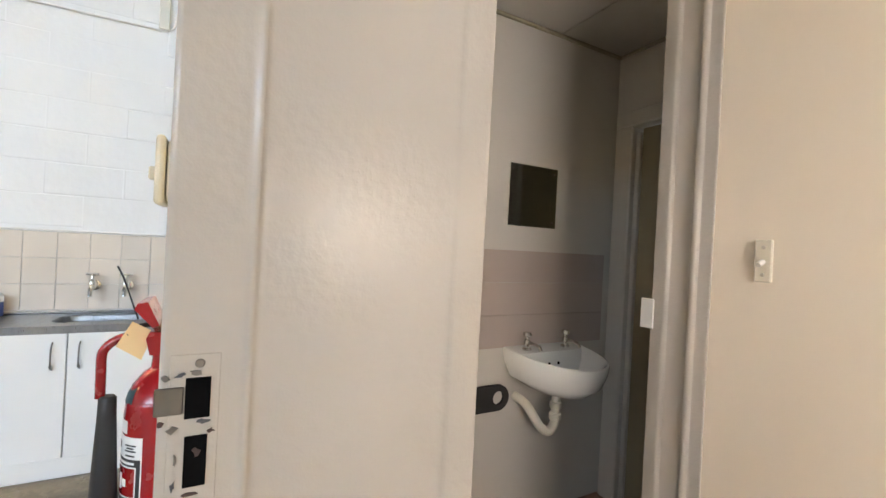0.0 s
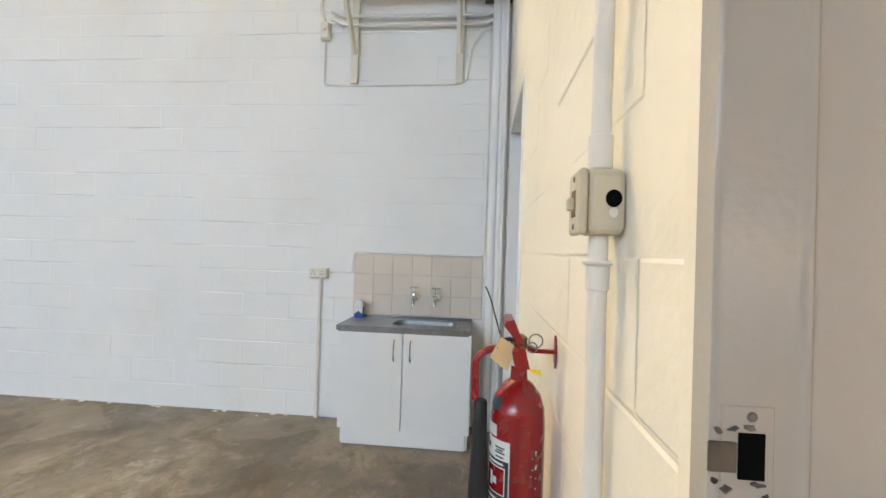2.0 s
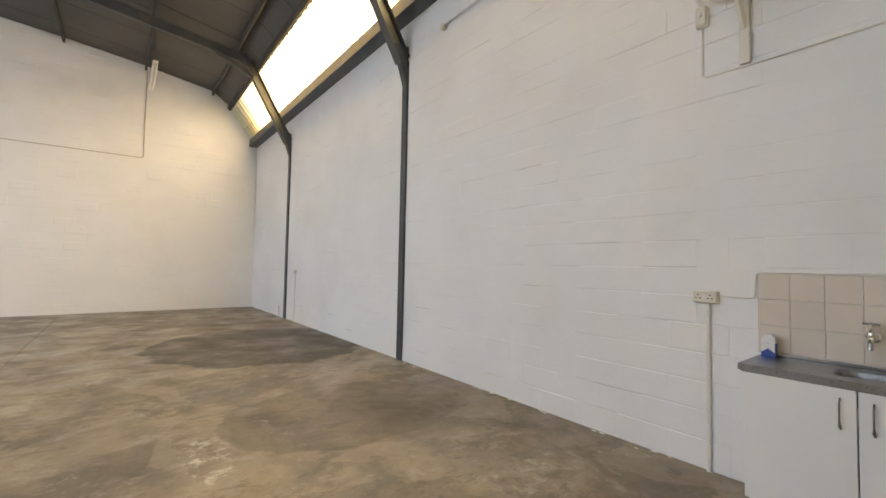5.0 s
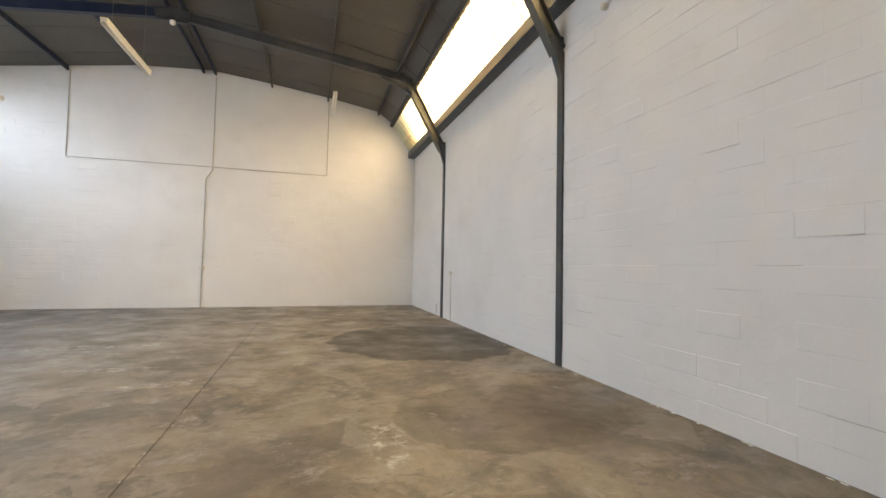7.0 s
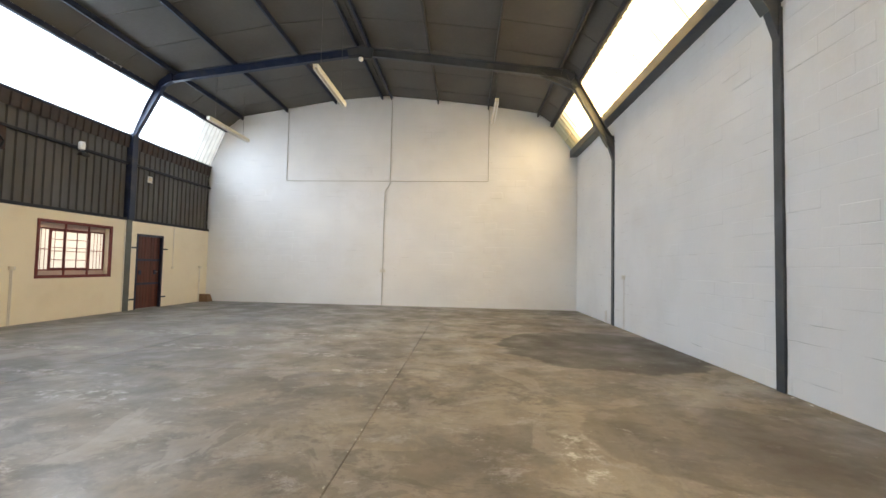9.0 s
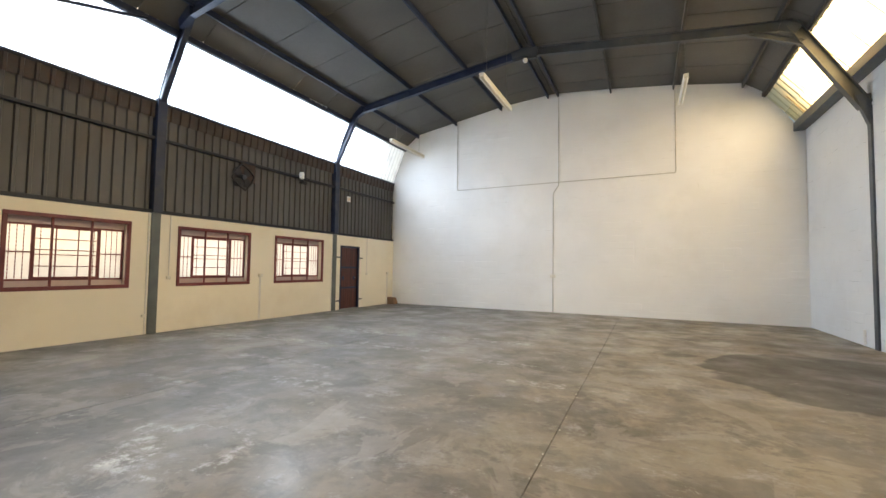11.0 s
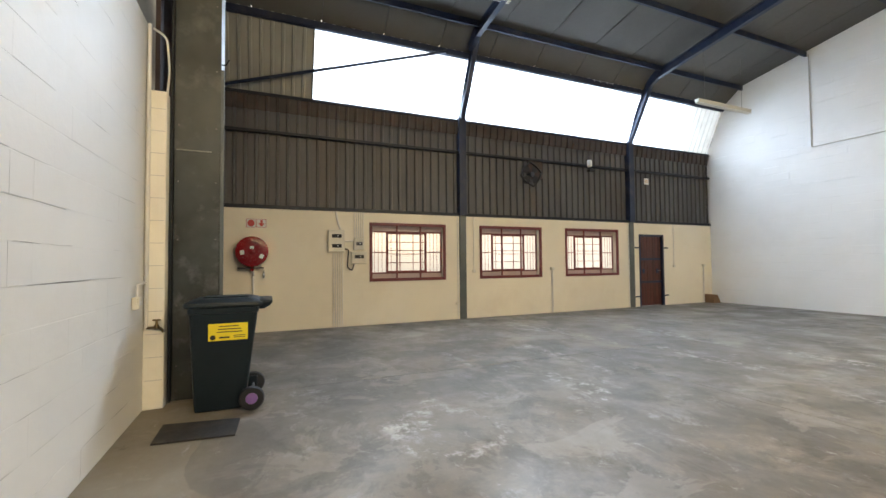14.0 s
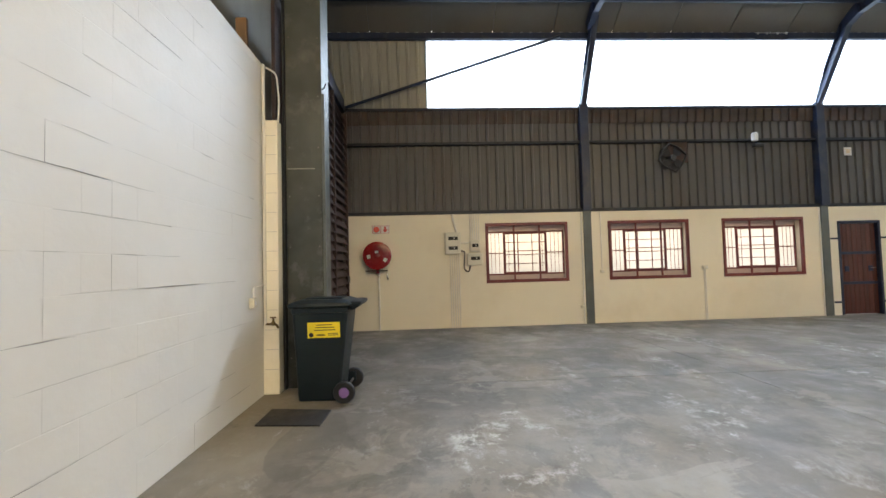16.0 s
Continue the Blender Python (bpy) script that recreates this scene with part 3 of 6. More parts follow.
def corrugated(y0, y1, lo, hi, pitch=0.19, rib=0.035):
    """Ribbed sheet along y between the lines lo and hi, each (x, z)."""
    bm = bmesh.new()
    n = Vector((hi[1] - lo[1], 0, lo[0] - hi[0])).normalized()
    rows, y = [], y0
    while y < y1 - 1e-6:
        for dy, out in ((0, 0), (0.62, 0), (0.70, 1), (0.92, 1)):
            yy = min(y + dy * pitch, y1)
            rows.append((yy, out))
        y += pitch
    rows.append((y1, 0))
    prev = None
    for yy, out in rows:
        off = n * rib * out
        pair = (bm.verts.new(Vector((lo[0], yy, lo[1])) + off), bm.verts.new(Vector((hi[0], yy, hi[1])) + off))
        if prev:
            bm.faces.new((prev[0], pair[0], pair[1], prev[1]))
        prev = pair
    for f in bm.faces:
        if f.normal.dot(n) < 0:
            f.normal_flip()
    low = {v: bm.verts.new(v.co - n * 0.003) for v in bm.verts[:]}
    for f in bm.faces[:]:
        bm.faces.new([low[v] for v in reversed(f.verts)])
    return bm


part("cladding", corrugated(2.6, YN, (XW - 0.09, 2.40), (XW - 0.09, 4.62)), CLAD, wall_west, "dark grey ribbed metal cladding", recalc=False)
part("flashing", box(XW - 0.10, XW + 0.015, 2.6, YN, 2.345, 2.415, 0.004), GIRT, wall_west)
part("top_flashing", corrugated(2.6, YN, (XW - 0.035, 4.24), (XW - 0.01, 4.52), 0.19, 0.03), CLAD_RUST, wall_west, "rust-stained ribbed flashing", recalc=False)
for z, h in ((3.80, 0.055), (4.52, 0.06)):
    part("girt", box(XW - 0.08, XW + 0.02, 2.6, YN, z, z + h, 0.004), GIRT, wall_west)

# roof: ceiling boards with open joints, in one mesh
bm = bmesh.new()
for (xa, za), (xb, zb) in zip(PROFILE, PROFILE[1:]):
    u = Vector((xb - xa, 0, zb - za)).normalized()
    y = 2.0 + (0.4 if xa < 0 else 0.0)
    while y < YN + 0.1:
        y1 = min(y + 1.22, YN + 0.1)
        g = 0.009
        sag = random.uniform(-0.004, 0.006)
        a, c = Vector((xa, 0, za + 0.06)) + u * g, Vector((xb, 0, zb + 0.06)) - u * g
        vs = [bm.verts.new((p.x, yy, p.z + dz)) for dz in (0, 0.03) for p, yy in ((a, y + g), (c, y + g), (c, y1 - g), (a, y1 - g))]
        for f in ((0, 1, 2, 3), (7, 6, 5, 4), (0, 4, 5, 1), (1, 5, 6, 2), (2, 6, 7, 3), (3, 7, 4, 0)):
            bm.faces.new([vs[i] for i in f])
        y = y1
ceiling = tagged(part("ceiling", bm, PANEL), "dull grey insulation board ceiling under the roof", "ceiling", kind="structure")
roof_out = [(x, z + 0.12) for x, z in PROFILE] + [(x, z + 0.2) for x, z in PROFILE[::-1]]
tagged(part("roof", prism(roof_out, "y", -0.6, YN + 0.25), CLAD), "dark sheet roof above the ceiling boards", "roof", kind="structure")

# purlins along the hall
for i, (x, z) in enumerate(PROFILE):
    offs = (-0.16, 0.16) if i == 4 else (0.0,)
    for o in offs:
        bmp = box(x + o - 0.022, x + o + 0.022, 2.0, YN, z - 0.075, z + 0.058, 0.003)
        tagged(part("purlin", bmp, STEEL_NAVY if x < -1 else PURLIN), "long cold-formed steel roof purlin", "purlin", group="roof purlins", kind="structure")

# portal frames
for y, yw, ye in ((13.25, 13.25, 13.25), (7.96, 8.03, 7.90), (2.72, 2.72, 2.72)):
    fr = thing("portal_frame", "dark slate painted steel portal frame spanning the hall", "portal frame", kind="structure", group="portal frames")
    part("rafter", beam((-7.22, y, 6.10), (-2.03, y, 6.80), 0.11, 0.20), STEEL_NAVY, fr)
    part("rafter", beam((-2.03, y, 6.80), (3.25, y, 6.17), 0.11, 0.20), STEEL_DARK, fr)
    part("strut", beam((-8.06, yw, 4.52), (-7.22, yw, 6.10), 0.11, 0.17), STEEL_NAVY, fr)
    part("strut", beam((3.25, ye, 6.20), (4.28, ye, 4.40), 0.15, 0.19), COLUMN_DARK, fr)
    part("apex_plate", prism([(-2.33, 6.60), (-2.03, 6.62), (-1.73, 6.60), (-1.68, 6.86), (-2.03, 6.92), (-2.38, 6.86)], "y", y - 0.05, y + 0.05), STEEL_DARK, fr)
    part("haunch", beam((2.55, ye, 6.18), (3.42, ye, 5.80), 0.08, 0.10), STEEL_DARK, fr)
    part("knee_plate", prism([(3.02, 6.10), (3.30, 5.98), (3.42, 6.14), (3.10, 6.30)], "y", y - 0.06, y + 0.06), STEEL_DARK, fr)
    part("knee_plate", prism([(-7.0, 6.02), (-7.3, 5.86), (-7.36, 6.10), (-7.02, 6.24)], "y", y - 0.06, y + 0.06), STEEL_NAVY, fr)
    if y > 3:
        part("column_upper", box(-8.10, -7.93, yw - 0.09, yw + 0.09, 2.36, 4.62, 0.006), STEEL_NAVY, fr)
        part("column_lower", box(-8.05, -7.975, yw - 0.085, yw + 0.085, 0, 2.37, 0.006), COLUMN_GREY, fr, "paler grey column foot")
        part("column", box(4.315, 4.40, ye - 0.065, ye + 0.065, 0, 4.40, 0.004), STEEL_DARK, fr)
        part("gusset", prism([(4.31, 4.05), (4.34, 4.05), (4.34, 4.62), (4.12, 4.62)], "y", ye - 0.05, ye + 0.05), STEEL_DARK, fr)
eave = tagged(part("eave_beam", box(4.10, 4.34, 2.2, YN, 4.98, 5.20, 0.008), STEEL_DARK), "dark steel eave beam on the east wall", "beam", kind="structure")

# translucent roof lights, sheet by sheet
def roof_light(name, y0, y1, lo, hi, material, label, pitch, sheets):
    t = thing(name, label, "skylight", kind="structure")
    step = (y1 - y0) / sheets
    for i in range(sheets):
        ob = part("sheet", corrugated(y0 + i * step + 0.002, y0 + (i + 1) * step - 0.002, lo, hi, pitch, 0.02), material, t, recalc=False)
        ob.visible_shadow = False
    return t


roof_light("skylight_1", 4.73, YN, (-8.04, 4.58), (-7.50, 5.92), SHEET_W, "bright white translucent roof sheets above the west wall", 0.19, 10)
roof_light("skylight_2", 2.2, YN, (4.20, 5.18), (3.50, 6.08), SHEET_E, "aged warm translucent roof sheets above the east wall", 0.25, 18)
east_light = bpy.data.objects["skylight_2"]
part("lower_sheet", corrugated(2.22, YN - 0.02, (4.172, 5.19), (3.93, 5.50), 0.25, 0.02), SHEET_LAP, east_light, "dingy overlapping sheet edge", recalc=False).visible_shadow = False
for i in range(1, 18):
    y = 2.2 + i * (YN - 2.2) / 18
    f = 0.36 + 0.16 * ((i * 7) % 5) / 4
    bm = box(-0.004, 0.004, y - 0.016, y + 0.016, 0.0, 1.14 * f)
    bmesh.ops.transform(bm, matrix=pose(4.14, 0, 5.185, 0, -37.9, 0), verts=bm.verts)
    part("lap", bm, SHEET_RIB, east_light).visible_shadow = False
part("end_sheet", corrugated(2.3, 4.73, (-8.04, 4.58), (-7.50, 5.92), 0.19, 0.03), CLAD_LIGHT, wall_west, "pale ribbed metal sheet", recalc=False)
for i, (xa, za, xb, zb) in enumerate(((-7.58, 5.78, -7.47, 5.90), (3.46, 6.0, 3.58, 6.10))):
    bm = bmesh.new()
    for ya, yb in ((2.2, 11.48), (12.19, YN)) if i == 0 else ((2.2, YN),):
        box(xa, xb, ya, yb, za, zb, 0.004, bm)
    tagged(part("trim", bm, STEEL_NAVY if i == 0 else PURLIN), "steel edge trim of the roof light", "trim", kind="structure")
br = tagged(part("brace", tube([(-7.90, 3.05, 4.57), (-7.42, 7.07, 5.68), (-7.38, 7.38, 5.77)], 0.03), STEEL_NAVY), "thin diagonal steel roof brace", "brace", kind="structure")

# south side: the ablution block and the wall above it
S_TOP = 3.5
wall_south = thing("wall_south", "white painted block wall of the ablution block", "wall", kind="structure")
part("core", box(-3.98, 0.30, 2.55, Y_BLOCK_W, 0, S_TOP), OFF_WHITE, wall_south)
part("pier", box(0.30, 0.44, 2.085, Y_BLOCK_E, 0, S_TOP), CREAM2, wall_south)
part("pier", box(0.0, 0.30, 2.07, 2.55, 0, S_TOP), WHITE, wall_south)
wall_south2 = thing("wall_entry", "cream painted block wall with two doorways", "wall", kind="structure")
D2 = (3.12, 4.12)
part("core", box(1.36, D2[0], 2.085, Y_BLOCK_E, 0, S_TOP), CREAM2, wall_south2)
part("core", box(D2[1], XE, 2.085, Y_BLOCK_E, 0, S_TOP), CREAM2, wall_south2)
part("core", box(*D2, 2.085, Y_BLOCK_E, 2.33, S_TOP), CREAM2, wall_south2)
part("core", box(0.44, 1.36, 2.085, Y_BLOCK_E, 2.25, S_TOP), CREAM2, wall_south2)
upper = thing("wall_upper_south", "dark ribbed cladding above the ablution block", "wall", kind="structure")
part("cladding", prism([(-8.3, 3.3), (4.4, 3.3), (4.4, 5.0)] + [(x, z + 0.05) for x, z in PROFILE[::-1]] + [(-8.1, 4.6)], "y", 2.10, 2.2), CLAD_LIGHT, upper)
tagged(part("block_roof", box(-3.98, XE, -0.5, 2.6, 3.42, 3.5), PURLIN), "flat roof slab of the ablution block", "roof", kind="structure")

# ablution rooms
lobby = thing("wall_lobby", "peach painted lobby wall with a door post", "wall", kind="structure")
part("core", box(-0.50, 1.60, 1.05, 1.20, 0.15, 2.44), PEACH, lobby)
part("core", box(-0.62, -0.50, 1.05, 1.25, 0.15, 2.44), PEACH, lobby)
part("core", box(-0.62, -0.50, 2.45, 2.55, 0.15, 2.44), PEACH, lobby)
part("core", box(-0.62, -0.50, 1.25, 2.45, 0.15, 1.18), PEACH, lobby)
part("core", box(-0.62, -0.50, 1.25, 2.45, 1.76, 2.44), PEACH, lobby)
bathw = thing("wall_ablution", "off-white ablution room walls, greyed to look dim", "wall", kind="structure")
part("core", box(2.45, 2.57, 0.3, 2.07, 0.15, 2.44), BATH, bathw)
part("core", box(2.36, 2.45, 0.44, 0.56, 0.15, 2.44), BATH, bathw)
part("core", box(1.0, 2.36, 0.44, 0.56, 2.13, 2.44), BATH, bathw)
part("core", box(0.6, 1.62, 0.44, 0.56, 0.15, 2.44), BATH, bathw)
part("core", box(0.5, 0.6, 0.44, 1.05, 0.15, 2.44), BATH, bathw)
tagged(part("floor_ablution", box(-1.3, 4.3, 0.3, 2.2, -0.01, 0.15), BATH_FLOOR), "brown tiled raised floor of the ablution room", "floor", kind="structure")
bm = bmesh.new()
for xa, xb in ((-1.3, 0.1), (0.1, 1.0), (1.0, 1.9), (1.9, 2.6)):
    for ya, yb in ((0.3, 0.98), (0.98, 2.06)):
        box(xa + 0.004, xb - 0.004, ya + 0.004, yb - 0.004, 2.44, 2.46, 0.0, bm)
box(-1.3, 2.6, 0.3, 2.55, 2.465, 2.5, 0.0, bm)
tagged(part("ceiling_ablution", bm, BATH), "panelled ablution room ceiling, greyed to look dim", "ceiling", kind="structure")

bm = box(2.432, 2.4495, 0.561, 2.06, 2.424, 2.439, 0.003)
box(1.0, 2.431, 0.5605, 0.578, 2.424, 2.439, 0.003, bm)
tagged(part("trim_ablution", bm, DOOR_OLIVE), "narrow brown trim under the ablution room ceiling", "trim", kind="structure")
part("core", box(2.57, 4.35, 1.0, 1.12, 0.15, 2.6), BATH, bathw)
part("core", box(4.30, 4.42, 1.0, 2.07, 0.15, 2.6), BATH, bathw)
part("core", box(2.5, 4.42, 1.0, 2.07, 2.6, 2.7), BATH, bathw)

# outside
tagged(part("ground", box(-60, 40, -40, 60, -0.4, -0.26), PAVING), "pale paving around the building", "ground", kind="structure")
tagged(part("neighbour_wall", box(-13.3, -13.0, -5, 10.4, -0.26, 1.70), FRONTAGE), "orange brick boundary wall outside the windows", "backdrop", kind="structure")
tagged(part("yard", box(-13, -8.3, -5, 25, -0.26, -0.05), PAVING), "pale paved yard outside the windows", "pavement", kind="structure")

# ---------- windows of the west wall ----------
def window(y0, y1, number):
    w = thing("window_%d" % number, "maroon framed steel window with burglar bars and obscure glass", "window", kind="structure")
    yc = (y0 + y1) / 2
    # raised surround
    for a, c, lo, hi in ((y0 - 0.03, y1 + 0.03, WZ1 - 0.03, WZ1 + 0.035), (y0 - 0.03, y1 + 0.03, WZ0 - 0.035, WZ0 + 0.03)):
        slab("surround", XW - 0.03, XW + 0.022, a, c, lo, hi, MAROON, w, 0.005)
    for a, c in ((y0 - 0.03, y0 + 0.03), (y1 - 0.03, y1 + 0.03)):
        slab("surround", XW - 0.03, XW + 0.020, a, c, WZ0 + 0.03, WZ1 - 0.03, MAROON, w, 0.005)
    # guard uprights and rails just inside the surround
    for y in (y0 + 0.34 * (y1 - y0), y0 + 0.66 * (y1 - y0)):
        slab("guard_upright", XW - 0.028, XW + 0.004, y - 0.016, y + 0.016, WZ0 + 0.03, WZ1 - 0.03, MAROON, w, 0.004)
    # pale painted sill and side reveals
    slab("sill", XW - 0.2, XW - 0.031, y0 + 0.001, y1 - 0.001, WZ0 - 0.002, WZ0 + 0.012, CREAM, w, 0.003)
    # steel frame at the back of the reveal
    fx0, fx1 = XW - 0.19, XW - 0.155
    z0, z1 = WZ0 + 0.12, WZ1 - 0.13
    for a, c, lo, hi in ((y0 + 0.002, y1 - 0.002, WZ0 + 0.013, z0), (y0 + 0.002, y1 - 0.002, z1, WZ1 - 0.002)):
        slab("panel", fx0 + 0.005, fx1 - 0.006, a, c, lo, hi, REVEAL, w, 0.0)
    for a, c, lo, hi in ((y0 + 0.002, y1 - 0.002, z0, z0 + 0.03), (y0 + 0.002, y1 - 0.002, z1 - 0.03, z1)):
        slab("frame_rail", fx0, fx1, a, c, lo, hi, MAROON, w, 0.003)
    s1, s2 = y0 + 0.235 * (y1 - y0), y1 - 0.235 * (y1 - y0)
    for z in (z0 + 0.045, z1 - 0.045):
        slab("casement_rail", fx0 + 0.001, fx1 + 0.003, s1 + 0.024, s2 - 0.024, z - 0.015, z + 0.015, MAROON, w, 0.003)
    for y in (y0 + 0.02, s1, s2, y1 - 0.02):
        slab("frame_stile", fx0 - 0.002, fx1 + 0.002, y - (0.024 if y in (s1, s2) else 0.014), y + (0.024 if y in (s1, s2) else 0.014), z0 + 0.03, z1 - 0.03, MAROON, w, 0.003)
    for a, c, n in ((y0 + 0.038, s1 - 0.018, 1), (s1 + 0.018, s2 - 0.018, 1), (s2 + 0.018, y1 - 0.038, 1)):
        g = part("pane", box(fx0 + 0.010, fx0 + 0.014, a, c, z0 + 0.03, z1 - 0.03), FROST, w)
        g.visible_shadow = False
    zm = (z0 + z1) / 2
    for z in (zm - 0.035, zm + 0.045, z0 + 0.235, z1 - 0.235):
        slab("glazing_bar", fx0 + 0.004, fx1 - 0.006, s1 + 0.024, s2 - 0.024, z - 0.006, z + 0.006, MAROON, w, 0.0)
    for y in (yc - (s2 - s1) * 0.17, yc + (s2 - s1) * 0.17):
        slab("glazing_bar", fx0 + 0.005, fx1 - 0.007, y - 0.006, y + 0.006, z0 + 0.03, z1 - 0.03, MAROON, w, 0.0)
    for a, c in ((y0 + 0.038, s1 - 0.018), (s2 + 0.018, y1 - 0.038)):
        slab("glazing_bar", fx0 + 0.004, fx1 - 0.006, a, c, zm - 0.009, zm + 0.009, MAROON, w, 0.0)
    # scalloped burglar bars
    bars = [y0 + (y1 - y0) * k for k in (0.065, 0.115, 0.165, 0.285, 0.40, 0.715, 0.825, 0.875, 0.925)]
    for y in bars:
        bm = bmesh.new()
        n = 14
        h = (z1 - z0 - 0.06) / n
        outline_l, outline_r = [], []
        for i in range(n):
            zz = z0 + 0.03 + i * h
            for f, r in ((0.0, 0.002), (0.5, 0.0075), (1.0, 0.002)):
                outline_l.append((y - r, zz + f * h * 0.98)), outline_r.append((y + r, zz + f * h * 0.98))
        prism(outline_l + outline_r[::-1], "x", fx1 + 0.006, fx1 + 0.011, bm)
        part("burglar_bar", bm, MAROON, w)


for i, (a, c) in enumerate(WINDOWS):
    window(a, c, i + 1)

# ---------- west door ----------
door = thing("door_1", "dark red-brown boarded timber door in a steel frame", "door", kind="structure")
for a, c in ((DOOR[0], DOOR[0] + 0.055), (DOOR[1] - 0.055, DOOR[1])):
    slab("jamb", XW - 0.15, XW + 0.012, a, c, 0, 2.03, STEEL_NAVY, door, 0.004)
slab("head", XW - 0.15, XW + 0.012, DOOR[0] + 0.055, DOOR[1] - 0.055, 1.975, 2.03, STEEL_NAVY, door, 0.004)
n_board = 8
bw = (DOOR[1] - DOOR[0] - 0.11) / n_board
for i in range(n_board):
    y = DOOR[0] + 0.055 + i * bw
    slab("board", XW - 0.10, XW - 0.062 + 0.002 * (i % 2), y + 0.003, y + bw - 0.003, 0.012, 1.97, WOOD_RED, door, 0.004)
for z in (0.68, 1.33):
    slab("ledge", XW - 0.061, XW - 0.045, DOOR[0] + 0.06, DOOR[1] - 0.06, z - 0.03, z + 0.03, STEEL_NAVY, door, 0.003, "dark steel cross strap")
for y in (DOOR[0] + 0.17, DOOR[1] - 0.26):
    slab("bolt_plate", XW - 0.060, XW - 0.035, y, y + 0.09, 0.93, 1.05, STEEL_NAVY, door, 0.006)
handle = part("door_handle", tube([(XW - 0.06, DOOR[1] - 0.13, 1.0), (XW - 0.01, DOOR[1] - 0.13, 1.0), (XW - 0.01, DOOR[1] - 0.25, 1.0)], 0.009, 0.02), STEEL_RAW, door)
for y0, y1 in ((DOOR[0] - 0.17, DOOR[0] - 0.003), (DOOR[1] + 0.003, DOOR[1] + 0.17)):
    for z in (0.28, 1.65):
        slab("lug", XW + 0.001, XW + 0.012, y0, y1, z - 0.02, z + 0.02, STEEL_NAVY, door, 0.003, "black steel crossbar lug")


# ---------- electrics on the west wall ----------
def run(name, points, radius, label, material=CONDUIT, bend=0.04, group="", sides=8):
    return tagged(part(name, tube(points, radius, bend, sides), material, smooth=True), label, "conduit" if "conduit" in name else "cable", group)


def board(y0, y1, z0, z1, rows, label):
    d = thing("distribution_board", label, "electrical box", XW, (y0 + y1) / 2, z0)
    hw, h = (y1 - y0) / 2, z1 - z0
    part("enclosure", box(0, 0.07, -hw, hw, 0, h, 0.012, None, 2), PLASTIC_W, d)
    part("cover", box(0.068, 0.085, -hw + 0.015, hw - 0.015, 0.015, h - 0.015, 0.008, None, 2), PLASTIC_W, d)
    for z in rows:
        sw = part("breaker_row", box(0.083, 0.093, -hw * 0.55, hw * 0.6, z - 0.035, z + 0.035, 0.004), BLACK, d, "black row of circuit breakers")
        for k in range(4):
            y = -hw * 0.45 + k * hw * 0.3
            part("toggle", box(0.092, 0.102, y - 0.009, y + 0.009, z - 0.012, z + 0.014, 0.002), LABEL if k % 3 == 2 else BLACK, sw)
    return d


board(5.02, 5.35, 1.51, 1.965, (0.13, 0.33), "cream plastic distribution board with two breaker rows")
board(5.53, 5.75, 1.555, 1.80, (0.13,), "small cream plastic breaker box with one row")
board(5.475, 5.80, 1.27, 1.525, (0.15,), "flat cream breaker box below another box")
for k in range(5):
    run("conduit", [(XW + 0.014, 5.13 + k * 0.045, 0.0), (XW + 0.014, 5.13 + k * 0.045, 1.515)], 0.013, "painted vertical conduit rising to a distribution board", group="conduits below the board")
    run("conduit", [(XW + 0.014, 5.555 + k * 0.045, 1.79), (XW + 0.014, 5.555 + k * 0.045, 2.345)], 0.011, "painted vertical conduit rising to the cladding", group="conduits above the boxes")
run("conduit", [(XW + 0.02, 5.18, 2.345), (XW + 0.02, 5.21, 2.15), (XW + 0.03, 5.27, 1.97)], 0.022, "painted flexible conduit entering a distribution board")
run("conduit", [(XW + 0.05, 5.34, 1.74), (XW + 0.05, 5.54, 1.74)], 0.012, "short conduit between two breaker boxes")
run("cable", [(XW + 0.05, 5.33, 1.58), (XW + 0.06, 5.43, 1.57), (XW + 0.06, 5.40, 1.20), (XW + 0.06, 5.50, 1.13), (XW + 0.05, 5.54, 1.28)], 0.013, "black looped cable between breaker boxes", BLACK, 0.12)


def small_box(name, x, y, z, w, h, d, label, category, facing="x", material=PLASTIC_W):
    t = thing(name, label, category, x, y, z, {"x": 0, "-x": 180, "y": 90, "-y": -90}[facing])
    part("back_box", box(0, d * 0.7, -w / 2, w / 2, -h / 2, h / 2, 0.004), material, t)
    part("cover", box(d * 0.68, d, -w / 2 + 0.004, w / 2 - 0.004, -h / 2 + 0.004, h / 2 - 0.004, 0.006, None, 2), material, t)
    return t


for y, z, lo in ((10.52, 1.11, 0.0), (16.17, 1.13, 0.0)):
    s = small_box("wall_socket", XW, y, z, 0.11, 0.08, 0.05, "small cream wall socket box on a conduit", "socket")
    part("rocker", box(0.049, 0.056, 0.01, 0.04, -0.02, 0.02, 0.003), LABEL, s)
    run("conduit", [(XW + 0.012, y - 0.012, 0.0), (XW + 0.012, y - 0.012, z - 0.04)], 0.011, "painted conduit rising to a wall socket", group="socket conduits")
    run("conduit", [(XW + 0.012, y + 0.018, 0.0), (XW + 0.012, y + 0.018, z - 0.04)], 0.011, "painted conduit rising to a wall socket", group="socket conduits")
for y, z in ((8.31, 1.08), (14.9, 1.12)):
    s = small_box("light_switch", XW, y, z, 0.09, 0.07, 0.035, "cream light switch below a drop conduit", "switch")
    part("rocker", box(0.034, 0.042, -0.012, 0.012, -0.018, 0.018, 0.003), LABEL, s)
    run("conduit", [(XW + 0.012, y, z + 0.035), (XW + 0.012, y, 2.345)], 0.010, "painted drop conduit to a light switch", group="switch drops")
